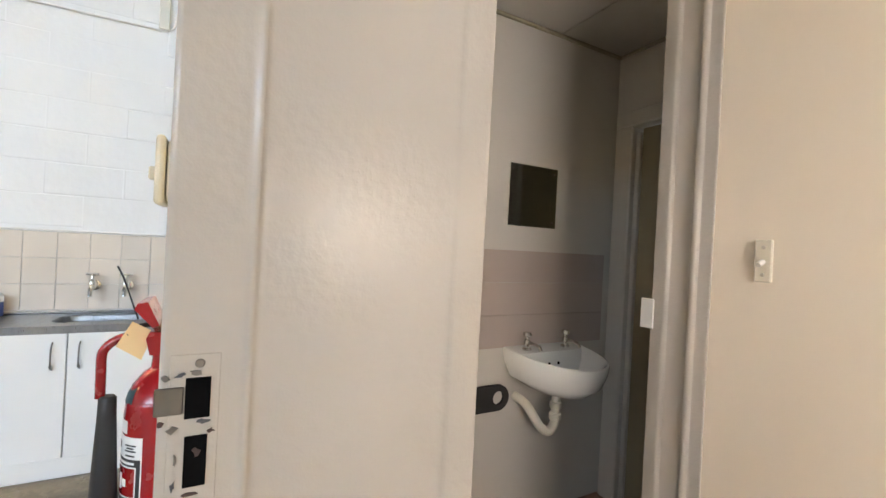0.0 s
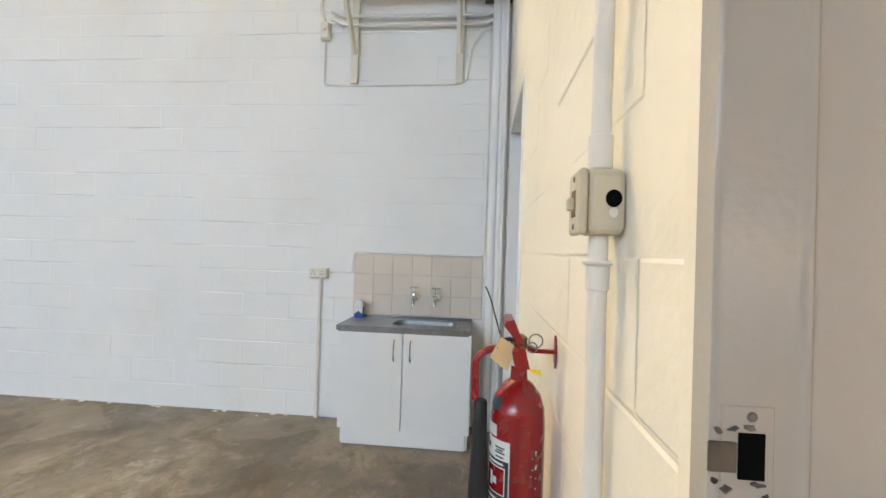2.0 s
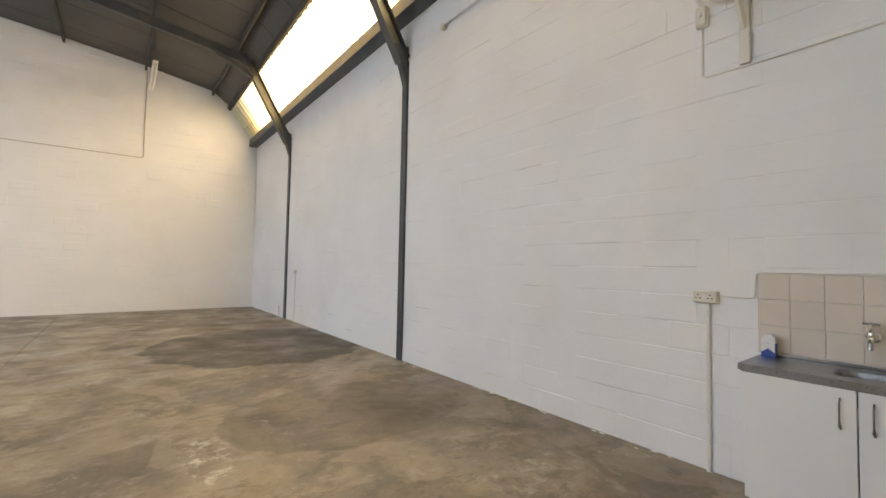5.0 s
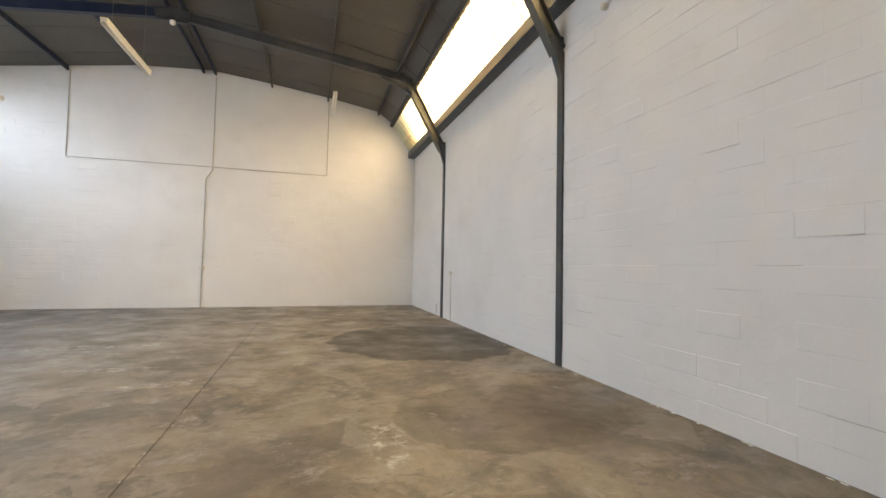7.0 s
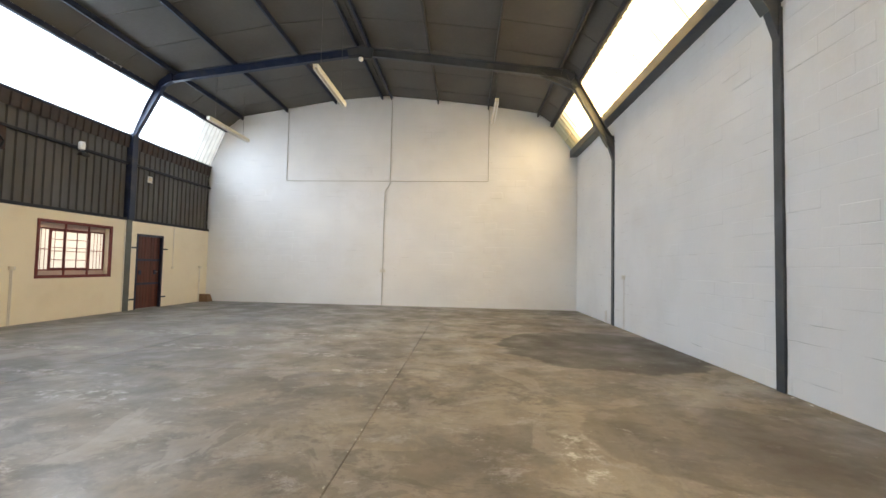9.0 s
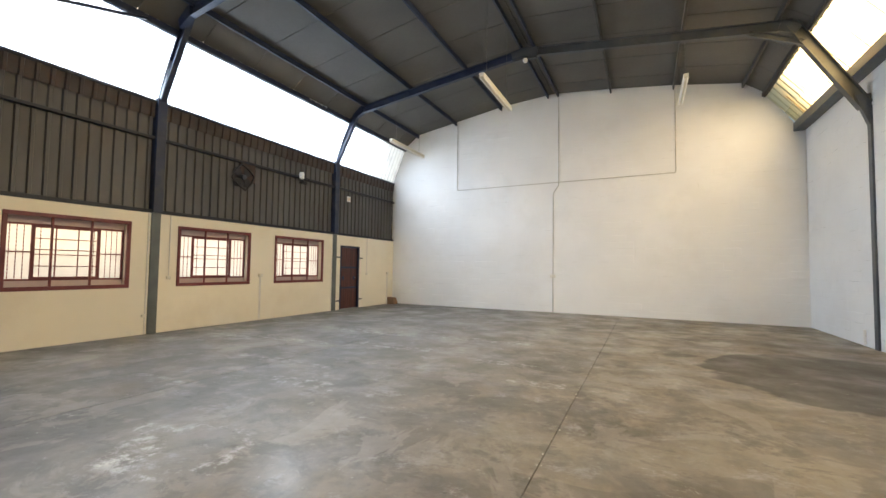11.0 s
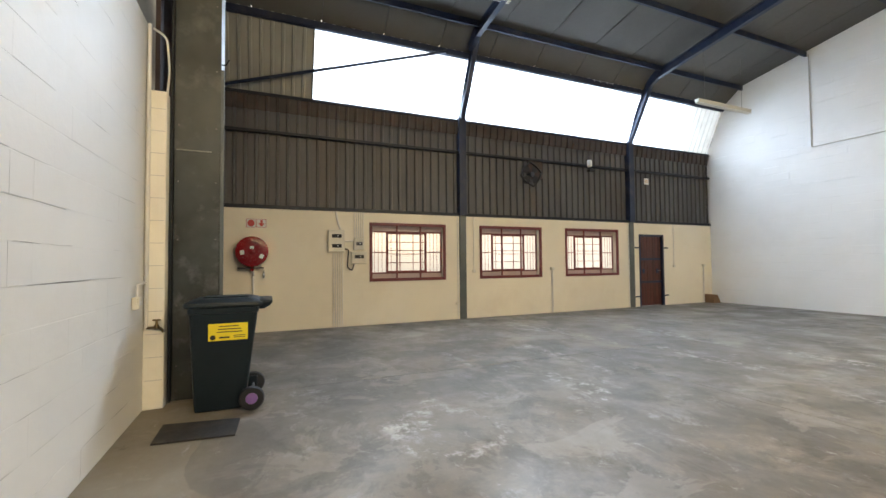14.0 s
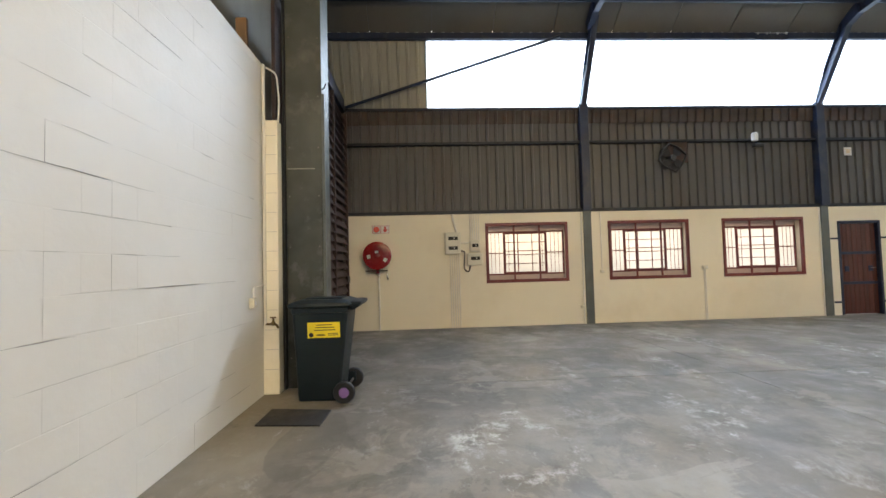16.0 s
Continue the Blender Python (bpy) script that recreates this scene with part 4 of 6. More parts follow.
for y in (7.90, 13.13):
    run("pipe_conduit", [(XW + 0.014, y, 0.0), (XW + 0.014, y, 2.345)], 0.014, "painted conduit beside a steel column", group="column conduits")
small_box("junction_box", XW + 0.014, 7.86, 0.36, 0.06, 0.06, 0.045, "small cream junction box beside a column", "junction box")

# fire hose reel
hose = thing("fire_hose_reel", "red drum fire hose reel on a wall bracket", "fire hose reel", XW, 3.645, 1.52)
turn = pose(0, 0, 0, 0, 90, 0)
part("drum", lathe([(0.02, 0.05), (0.265, 0.05), (0.278, 0.058), (0.278, 0.075), (0.21, 0.085), (0.205, 0.20), (0.265, 0.205), (0.278, 0.215), (0.278, 0.232), (0.265, 0.24), (0.10, 0.225), (0.06, 0.225), (0.02, 0.23)], 40, turn), RED, hose, "", True)
for k in range(5):
    bm = bmesh.new()
    r = 0.23
    for z in (0.10 + 0.022 * k,):
        tube([(z, r * math.cos(a * math.pi / 12), r * math.sin(a * math.pi / 12)) for a in range(25)], 0.013, 0, 6, bm)
    part("hose_turn", bm, BLACK, hose, "black rubber hose", True)
part("hub", lathe([(0.0, 0.22), (0.055, 0.225), (0.055, 0.245), (0.03, 0.255), (0.0, 0.256)], 20, turn), RED, hose, "red hub cap", True)
for y, z, a in ((-0.16, -0.02, 8), (0.165, -0.09, -28), (0.0, 0.06, 0)):
    bm = box(0.2385, 0.2405, -0.034, 0.034, -0.038, 0.038)
    bmesh.ops.transform(bm, matrix=pose(0, y, z, a, 0, 0), verts=bm.verts)
    part("sticker", bm, LABEL, hose, "white instruction sticker")
part("bracket", box(0, 0.12, -0.03, 0.03, -0.36, 0.02, 0.006), RED, hose)
part("shelf", box(0.02, 0.16, -0.24, 0.20, -0.315, -0.295, 0.004), BLACK, hose, "black hose guide bar")
part("valve", tube([(0.06, 0.02, -0.36), (0.06, 0.02, -0.46)], 0.02), CHROME, hose, "", True)
part("nozzle", lathe([(0.008, -0.50), (0.02, -0.47), (0.026, -0.44), (0.018, -0.40), (0.008, -0.355)], 14, pose(0.10, 0.20, 0)), CHROME, hose, "", True)
run("pipe_conduit", [(XW + 0.06, 3.665, 0.0), (XW + 0.06, 3.665, 1.06)], 0.017, "painted water pipe feeding the fire hose reel")
sign = thing("fire_sign", "red and white fire hose sign with arrow", "sign", XW, 3.71, 2.06)
part("plate", box(0.001, 0.005, -0.18, 0.18, -0.085, 0.085), LABEL, sign)
for ya, yb in ((-0.172, -0.004), (0.004, 0.172)):
    for a, c, lo, hi in ((ya, yb, 0.072, 0.079), (ya, yb, -0.079, -0.072), (ya, ya + 0.007, -0.0715, 0.0715), (yb - 0.007, yb, -0.0715, 0.0715)):
        part("border", box(0.0052, 0.006, a, c, lo, hi), RED_PRINT, sign)
part("pictogram", lathe([(0.0, 0.0052), (0.062, 0.0052), (0.062, 0.007), (0.0, 0.007)], 24, pose(0, -0.09, 0, 0, 90, 0)), RED_PRINT, sign)
part("arrow", prism([(0.07, 0.06), (0.11, 0.06), (0.11, 0.0), (0.15, 0.0), (0.09, -0.065), (0.03, 0.0), (0.07, 0.0)], "x", 0.0052, 0.007), RED_PRINT, sign)

# wall fan, lamp and small sign on the cladding
fan = thing("wall_fan", "dark extractor fan at rest on the cladding", "fan", XW - 0.05, 9.92, 3.45)
hs = part("housing", box(0, 0.05, -0.06, 0.37, -0.09, 0.42, 0.008), RUST, fan, "brown mounting plate")
# daylight leaking in above the plate, drawn as a pale bar
part("light_leak_bar", box(0.05, 0.058, 0.0, 0.31, 0.385, 0.402, 0.002), CLAD_LIGHT, hs, "pale bar in place of leaking daylight")
tips = [(0.31 * math.cos(radians(a)), 0.31 * math.sin(radians(a))) for a in (12, 100, 190, 282)]
for (ya, za), (yb, zb) in zip(tips, tips[1:] + tips[:1]):
    part("frame_bar", tube([(0.09, ya, za), (0.10, 0.58 * (ya + yb), 0.58 * (za + zb)), (0.09, yb, zb)], 0.02, 0.09, 8), BLACK, fan, "", True)
for k in range(4):
    outline_b = [(0.05, -0.035)] + [(0.17 + 0.105 * math.cos(radians(a)), 0.095 * math.sin(radians(a))) for a in range(-110, 111, 22)] + [(0.05, 0.035)]
    bm = prism(outline_b, "x", 0.10, 0.106)
    bmesh.ops.transform(bm, matrix=pose(0, 0, 0, k * 90 + 48, 0, 0) @ pose(0, 0, 0, 0, 0, 14), verts=bm.verts)
    part("blade", bm, BLACK, fan)
part("motor", lathe([(0.0, 0.0), (0.07, 0.0), (0.075, 0.05), (0.06, 0.14), (0.0, 0.15)], 18, turn), STEEL_DARK, fan, "slate motor housing", True)
lampf = thing("floodlight", "white and black floodlight on a short arm", "lamp", XW - 0.03, 11.65, 3.74)
part("arm", tube([(0, 0.1, -0.06), (0.2, 0.1, -0.06), (0.2, 0.0, 0.0)], 0.014, 0.03), STEEL_NAVY, lampf, "", True)
part("body", lathe([(0.03, 0.0), (0.06, 0.02), (0.065, 0.15), (0.05, 0.19), (0.0, 0.20)], 16, pose(0.2, 0, 0)), LABEL, lampf, "", True)
part("base", box(0.15, 0.25, -0.04, 0.16, -0.12, -0.05, 0.01), BLACK, lampf)
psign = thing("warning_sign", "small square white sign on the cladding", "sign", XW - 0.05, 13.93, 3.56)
part("plate", box(0, 0.012, -0.085, 0.085, -0.09, 0.09, 0.003), LABEL, psign)
for z in (-0.03, 0.0, 0.03):
    part("text_bar", box(0.0125, 0.014, -0.05, 0.05, z - 0.008, z + 0.008), TAG, psign)
chock = tagged(part("wooden_offcut", prism([(16.19, 0.0), (16.50, 0.0), (16.36, 0.24), (16.19, 0.26)], "x", XW + 0.01, XW + 0.30), WOOD), "rough wooden offcut leaning in the corner", "timber")

# ---------- south-west corner ----------
pil = tagged(part("pilaster", box(-4.03, -3.90, 2.90, 3.06, 0, 2.885, 0.006), CREAM2), "cream painted block pilaster beside the door track", "pilaster", kind="structure")
for k in range(1, 14):
    slab("mortar_line", -3.9015, -3.8985, 2.915, 3.05, k * 0.205 + 0.05, k * 0.205 + 0.056, GROUT, pil, 0.0)
plate = thing("steel_column", "tall grey-green riveted steel door post", "column", kind="structure")
part("post", box(-4.46, -4.11, 3.08, 3.48, 0, 6.3, 0.004), PLATE, plate)
part("patch_plate", box(-4.11, -4.100, 3.085, 3.470, 0.0, 2.40, 0.002), PLATE_DARK, plate, "overlapping lower steel plate with stains")
# worn top edge; its highlight is painted as a pale strip
part("edge_highlight", box(-4.109, -4.0995, 3.10, 3.40, 2.401, 2.412, 0.002), CLAD_LIGHT, plate, "worn plate edge with its highlight as a pale strip")
# paler grey strip: the bluish light on the post's edge, put into colour
part("lit_edge_strip", box(-4.13, -4.10, 3.479, 3.51, 0, 3.25, 0.003), COLUMN_GREY, plate)
part("track", box(-4.13, -4.06, 3.062, 3.079, 0, 6.0, 0.003), BLACK, plate)
for z in (0.35, 0.9, 1.5, 2.05, 2.6, 3.2, 3.9):
    for y in (3.12, 3.44):
        part("rivet", lathe([(0.008, 0.0), (0.006, 0.004), (0.0, 0.005)], 8, pose(-4.1005 if z < 2.4 else -4.1105, y, z + 0.05 * math.sin(y * 40 + z), 0, 90, 0)), STEEL_RAW, plate)
run("cable", [(-4.10, 3.49, 3.3), (-4.02, 3.53, 3.27), (-3.98, 3.56, 3.31)], 0.006, "loose dark wire tied to the steel post", BLACK, 0.02)
gate = thing("sliding_gate", "dark brown slatted steel sliding door, closed", "door", kind="structure")
for x in (-7.98, -6.8, -5.62, -4.5):
    slab("stile", x, x + 0.05, 3.0, 3.06, 0, 4.45, RUST, gate, 0.004)
for k in range(28):
    z = 0.08 + k * 0.158
    bm = box(-7.93, -4.5, -0.005, 0.005, -0.07, 0.07)
    bmesh.ops.transform(bm, matrix=pose(0, 3.02, z, 24, 0, 0), verts=bm.verts)
    part("slat", bm, RUST, gate)
part("backing", box(-8.2, -4.2, 2.90, 2.94, 0, 4.55), RUST, gate)
part("latch", box(-7.86, -7.80, 3.06, 3.10, 1.0, 1.12, 0.004), STEEL_RAW, gate)
hdr = tagged(part("door_header", box(-8.2, -4.1, 2.86, 3.02, 4.5, 4.75, 0.006), STEEL_NAVY), "dark steel header beam above the sliding door", "beam", kind="structure")
tagged(part("timber_packer", box(-4.02, -3.97, 2.60, 2.72, 3.5, 4.05, 0.006), WOOD), "rough timber upright above the block wall", "timber")
run("pipe_conduit", [(-3.885, 2.925, 0.73), (-3.885, 2.925, 3.48)], 0.017, "cream painted water pipe on the pilaster")
run("cable", [(-3.89, 2.95, 3.45), (-3.92, 3.05, 3.40), (-3.95, 3.07, 3.1), (-3.96, 3.05, 2.88)], 0.010, "grey looped cable above the pilaster", CONDUIT, 0.1)
run("pipe_conduit", [(-3.60, 2.925, 1.03), (-3.60, 2.925, 1.12), (-3.885, 2.925, 1.135)], 0.010, "thin cream pipe between a socket and the pilaster", bend=0.03)
tapw = thing("garden_tap", "old brass bib tap on the pilaster", "tap", -3.885, 2.93, 0.73)
part("spout", tube([(0, 0, 0), (0, 0.10, 0), (0, 0.13, -0.045)], 0.012, 0.03), BRASS, tapw, "", True)
part("body", lathe([(0.013, -0.016), (0.02, -0.01), (0.02, 0.018), (0.011, 0.03), (0.008, 0.06), (0.0, 0.062)], 14, pose(0, 0.075, 0)), BRASS, tapw, "", True)
part("handle", tube([(-0.0, 0.045, 0.066), (0.0, 0.105, 0.066)], 0.008), BRASS, tapw, "", True)
so = small_box("wall_socket", -3.585, Y_BLOCK_W + 0.004, 0.975, 0.10, 0.10, 0.05, "cream wall socket on the white block wall", "socket", "y")
part("rocker", box(0.049, 0.055, -0.03, 0.0, -0.02, 0.02, 0.003), LABEL, so)
tagged(part("drain_cover", prism([(-3.42, 3.155), (-3.03, 3.155), (-2.97, 3.70), (-3.33, 3.715)], "z", 0.0005, 0.012), FLOOR_PLATE), "flat dark steel plate lying on the floor", "floor plate")

# wheelie bin
binx, biny = -3.80, 3.56
wb = thing("wheelie_bin", "dark green plastic wheelie bin with a yellow label", "bin", binx, biny, 0)


def tub(levels):
    bm = bmesh.new()
    rings = []
    for hx, y0, y1, z, r in levels:
        pts = []
        for cx, cy, a0 in ((hx - r, y1 - r, 0), (-hx + r, y1 - r, 90), (-hx + r, y0 + r, 180), (hx - r, y0 + r, 270)):
            for k in range(4):
                a = radians(a0 + k * 30)
                pts.append(bm.verts.new((cx + r * math.cos(a), cy + r * math.sin(a), z)))
        rings.append(pts)
    for a, c in zip(rings, rings[1:]):
        for k in range(len(a)):
            bm.faces.new((a[k], a[(k + 1) % len(a)], c[(k + 1) % len(a)], c[k]))
    bm.faces.new(rings[0]), bm.faces.new(rings[-1])
    return bm


part("body", tub([(0.20, -0.22, 0.17, 0.012, 0.03), (0.205, -0.225, 0.18, 0.05, 0.03), (0.262, -0.26, 0.275, 0.86, 0.04), (0.275, -0.27, 0.285, 0.865, 0.04), (0.275, -0.27, 0.285, 0.91, 0.04), (0.262, -0.26, 0.27, 0.915, 0.04)]), BIN, wb, "", True)
part("lid", tub([(0.285, -0.30, 0.31, 0.915, 0.05), (0.292, -0.305, 0.33, 0.93, 0.05), (0.285, -0.30, 0.32, 0.955, 0.06), (0.22, -0.22, 0.25, 0.985, 0.06), (0.20, -0.20, 0.23, 0.988, 0.05)]), BIN, wb, "", True)
part("lid_rib", box(-0.12, 0.12, -0.17, 0.2, 0.986, 0.998, 0.008), BIN, wb)
part("grip", tub([(0.23, 0.29, 0.335, 0.885, 0.02), (0.25, 0.29, 0.385, 0.915, 0.025), (0.255, 0.29, 0.405, 0.945, 0.03), (0.25, 0.29, 0.40, 0.962, 0.03), (0.24, 0.29, 0.38, 0.966, 0.03)]), BIN, wb, "", True)
part("axle", tube([(-0.27, 0.235, 0.105), (0.27, 0.235, 0.105)], 0.012), STEEL_RAW, wb)
for sx in (-1, 1):
    m = pose(sx * 0.275, 0.235, 0.105, 0, 90 * sx, 0)
    wh = part("wheel", lathe([(0.05, -0.025), (0.095, -0.025), (0.104, -0.012), (0.104, 0.012), (0.095, 0.025), (0.052, 0.025), (0.049, 0.015)], 28, m), BLACK, wb, "black rubber wheel", True)
    part("hub_cap", lathe([(0.049, 0.016), (0.047, 0.024), (0.034, 0.029), (0.0, 0.030)], 24, m), PURPLE, wh, "purple hub cap", True)
    part("bracket", box(sx * 0.21, sx * 0.24, 0.15, 0.27, 0.07, 0.18, 0.01), BIN, wb)
slope = math.degrees(math.atan2(0.057, 0.81))
labm = pose(0.2455, 0.045, 0.70, 0, slope, 0)
def on_label(name, y0, y1, z0, z1, x0, x1, material, parent, label=""):
    bm = box(x0, x1, y0, y1, z0, z1)
    bmesh.ops.transform(bm, matrix=labm, verts=bm.verts)
    return part(name, bm, material, parent, label)
yl = on_label("label", -0.155, 0.155, -0.075, 0.075, 0.006, 0.009, YELLOW, wb, "yellow printed label")
for z, y0, y1 in ((0.05, -0.07, 0.08), (0.025, -0.08, 0.1), (0.0, -0.09, 0.11), (-0.045, -0.07, 0.01)):
    on_label("text_bar", y0, y1, z - 0.004 - (0.006 if z < -0.02 else 0), z + 0.004, 0.009, 0.0102, INK, yl)
for z in (-0.035, -0.05):
    on_label("text_bar", 0.04, 0.135, z - 0.003, z + 0.003, 0.009, 0.0102, INK, yl)
bm = lathe([(0.0, 0.009), (0.022, 0.009), (0.022, 0.0102), (0.0, 0.0102)], 18, labm @ pose(0, -0.12, -0.045, 0, 90, 0))
part("emblem", bm, INK, yl)

# ---------- north wall: conduits and lamps ----------
yn = YN - 0.018
run("conduit", [(-5.34, yn, 6.5), (-5.34, yn, 4.115), (1.455, yn, 4.155), (1.455, yn, 6.55)], 0.012, "long painted conduit looped across the gable wall", CONDUIT_DULL, group="gable conduits", bend=0.05)
run("conduit", [(-1.80, yn - 0.004, 6.85), (-1.80, yn - 0.004, 4.02), (-1.97, yn - 0.004, 3.80), (-1.975, yn - 0.004, 1.17)], 0.013, "painted conduit dropping down the gable wall to a socket", CONDUIT_DULL, group="gable conduits", bend=0.08)
run("conduit", [(-1.98, yn, 1.12), (-1.98, yn, 0.0)], 0.016, "painted conduit between a socket and the floor", CONDUIT_DULL, group="gable conduits")
s = small_box("wall_socket", -1.98, YN, 1.145, 0.17, 0.09, 0.06, "cream double wall socket on the gable", "socket", "-y")
part("rocker", box(0.059, 0.066, -0.05, -0.02, -0.02, 0.02, 0.003), LABEL, s)
run("conduit", [(-7.6, yn, 3.28), (-4.2, yn, 3.2)], 0.004, "thin painted-over cable along the gable wall", WHITE)
run("conduit", [(XE - 0.02, YN - 0.02, 5.0), (XE - 0.02, YN - 0.02, 2.4)], 0.011, "painted conduit in the wall corner")


def batten(x, y0, y1, z, drop, label):
    t = thing("fluorescent_lamp", label, "lamp", x, (y0 + y1) / 2, z, group="fluorescent lamps")
    h = (y1 - y0) / 2
    part("channel", prism([(-0.055, 0.07), (-0.04, 0.0), (0.04, 0.0), (0.055, 0.07)], "y", -h, h), PLASTIC_W, t)
    for o in (-0.035, 0.035):
        part("tube", tube([(o, -h + 0.03, -0.022), (o, h - 0.03, -0.022)], 0.016), TUBE, t, "white fluorescent tube, unlit", True)
        for y in (-h, h - 0.03):
            part("holder", box(o - 0.012, o + 0.012, y, y + 0.03, -0.03, 0.002, 0.003), PLASTIC_W, t)
    for y in (-h * 0.7, h * 0.7):
        part("hanger", tube([(0, y, 0.07), (0, y, drop)], 0.004, 0, 6), STEEL_RAW, t)
    return t


batten(-2.18, 10.6, 12.5, 5.08, 1.93, "long twin-tube fluorescent lamp hung on wires, unlit")
batten(1.52, 13.85, 15.6, 5.76, 0.92, "long twin-tube fluorescent lamp beside a purlin, unlit")
batten(-6.10, 13.4, 15.4, 5.10, 1.39, "long twin-tube fluorescent lamp near the gable, unlit")
batten(-5.98, 6.2, 8.1, 6.20, 0.29, "long twin-tube fluorescent lamp beside a roof frame, unlit")
for y in (13.25, 7.96):
    bulb = thing("bulkhead_light", "small white round lamp under the roof apex", "lamp", -2.0, y - 0.08, 6.60)
    part("base", lathe([(0.03, 0.0), (0.06, 0.0), (0.06, 0.03), (0.03, 0.04)], 16), BLACK, bulb)
    part("globe", lathe([(0.0, -0.10), (0.03, -0.095), (0.055, -0.07), (0.062, -0.04), (0.05, 0.0)], 16), TUBE, bulb, "", True)

# ---------- east wall: sockets and pipes ----------
for y, z in ((12.55, 1.17),):
    s = small_box("wall_socket", XE, y, z, 0.11, 0.09, 0.06, "cream wall socket box at the top of a conduit", "socket", "-x")
    part("rocker", box(0.059, 0.066, -0.02, 0.02, -0.02, 0.02, 0.003), LABEL, s)
    run("conduit", [(XE - 0.014, y, 0.0), (XE - 0.014, y, z - 0.04)], 0.014, "painted conduit rising to a wall socket")
run("pipe_conduit", [(XE - 0.02, 13.72, 0.0), (XE - 0.02, 13.72, 0.30)], 0.022, "short capped pipe stub at the wall foot")
rb = thing("junction_box", "small round conduit box high on the wall", "junction box", XE - 0.004, 6.98, 4.53)
part("body", lathe([(0.0, 0.0), (0.045, 0.0), (0.045, 0.05), (0.038, 0.058), (0.0, 0.06)], 18, pose(0, 0, 0, 0, -90, 0)), PLASTIC_W, rb, "", True)
run("conduit", [(XE - 0.03, 6.95, 4.55), (XE - 0.02, 2.9, 4.62)], 0.012, "painted conduit running along the top of the wall")

# ---------- sink corner ----------
cab = thing("sink_cabinet", "white melamine two-door sink cabinet against the block wall", "cabinet", 3.906, 3.10, 0)
for y in (-0.47, 0.44):
    part("side_panel", box(0.022, 0.42, y, y + 0.018, 0.129, 0.80, 0.002), MELAMINE, cab)
part("bottom_panel", box(0.022, 0.42, -0.451, 0.439, 0.131, 0.148), MELAMINE, cab)
part("back_panel", box(0.415, 0.425, -0.47, 0.458, 0.02, 0.80), MELAMINE, cab)
part("plinth", box(0.022, 0.038, -0.45, 0.44, 0.0, 0.128, 0.002), MELAMINE, cab)
for y in (-0.466, 0.442):
    part("plinth_return", box(0.0385, 0.42, y, y + 0.015, 0.0, 0.128, 0.002), MELAMINE, cab)
for y0, y1, hy in ((0.010, 0.468, 0.068), (-0.480, 0.004, -0.05)):
    d = part("door", box(0.0, 0.019, y0, y1, 0.118, 0.812, 0.003), MELAMINE, cab)
    part("handle", tube([(0.002, hy, 0.612), (-0.022, hy, 0.63), (-0.028, hy, 0.69), (-0.022, hy, 0.745), (0.002, hy, 0.763)], [0.004, 0.005, 0.006, 0.007, 0.007, 0.006, 0.005, 0.004], 0.03, 8), STEEL_RAW, d, "dark metal bow handle", True)

top = thing("sink_worktop", "stainless steel worktop with a pressed sink bowl", "sink", 0, 0, 0)
WX0, WX1, WY0, WY1, WT = 3.895, 4.335, 2.628, 3.592, 0.855
bx, by, hx, hy, cr = 4.12, 2.975, 0.125, 0.245, 0.07
inner = []
for cx, cy, a0 in ((bx + hx - cr, by + hy - cr, 0), (bx - hx + cr, by + hy - cr, 90), (bx - hx + cr, by - hy + cr, 180), (bx + hx - cr, by - hy + cr, 270)):
    for k in range(7):
        a = radians(a0 + k * 15)
        inner.append((cx + cr * math.cos(a), cy + cr * math.sin(a)))
bm = bmesh.new()
def rim(px, py):
    dx, dy = px - bx, py - by
    s = min(((WX1 if dx > 0 else WX0) - bx) / dx if abs(dx) > 1e-6 else 9e9, ((WY1 if dy > 0 else WY0) - by) / dy if abs(dy) > 1e-6 else 9e9)
    return bx + dx * s, by + dy * s
corners = [(WX1, WY1), (WX0, WY1), (WX0, WY0), (WX1, WY0)]
ring_o, ring_i = [], []
for i, p in enumerate(inner):
    ring_i.append(p), ring_o.append(rim(*p))
for cx, cy in corners:
    j = min(range(len(ring_o)), key=lambda q: (ring_o[q][0] - cx) ** 2 + (ring_o[q][1] - cy) ** 2)
    ring_o[j] = (cx, cy)
levels = [[bm.verts.new((*p, WT - 0.035)) for p in ring_o], [bm.verts.new((*p, WT)) for p in ring_o], [bm.verts.new((*p, WT)) for p in ring_i]]
for sh, dz in ((0.97, 0.008), (0.94, 0.03), (0.90, 0.13), (0.82, 0.15), (0.1, 0.155)):
    levels.append([bm.verts.new((bx + (p[0] - bx) * sh, by + (p[1] - by) * sh, WT - dz)) for p in ring_i])
k = len(inner)
for a, c in zip(levels, levels[1:]):
    for i in range(k):
        bm.faces.new((a[i], a[(i + 1) % k], c[(i + 1) % k], c[i]))
bm.faces.new(levels[-1])
part("basin_top", bm, STAINLESS, top)
part("waste", lathe([(0.0, 0.0), (0.03, 0.0), (0.032, 0.003), (0.0, 0.004)], 18, pose(bx, by, WT - 0.153)), CHROME, top)
part("under_rail", box(WX0 + 0.012, WX1 - 0.01, WY0 + 0.012, WY1 - 0.012, WT - 0.045, WT - 0.036), STAINLESS, top)
part("upstand", box(WX1 - 0.012, WX1 + 0.008, WY0, WY1, WT + 0.001, WT + 0.016, 0.003), STAINLESS, top)

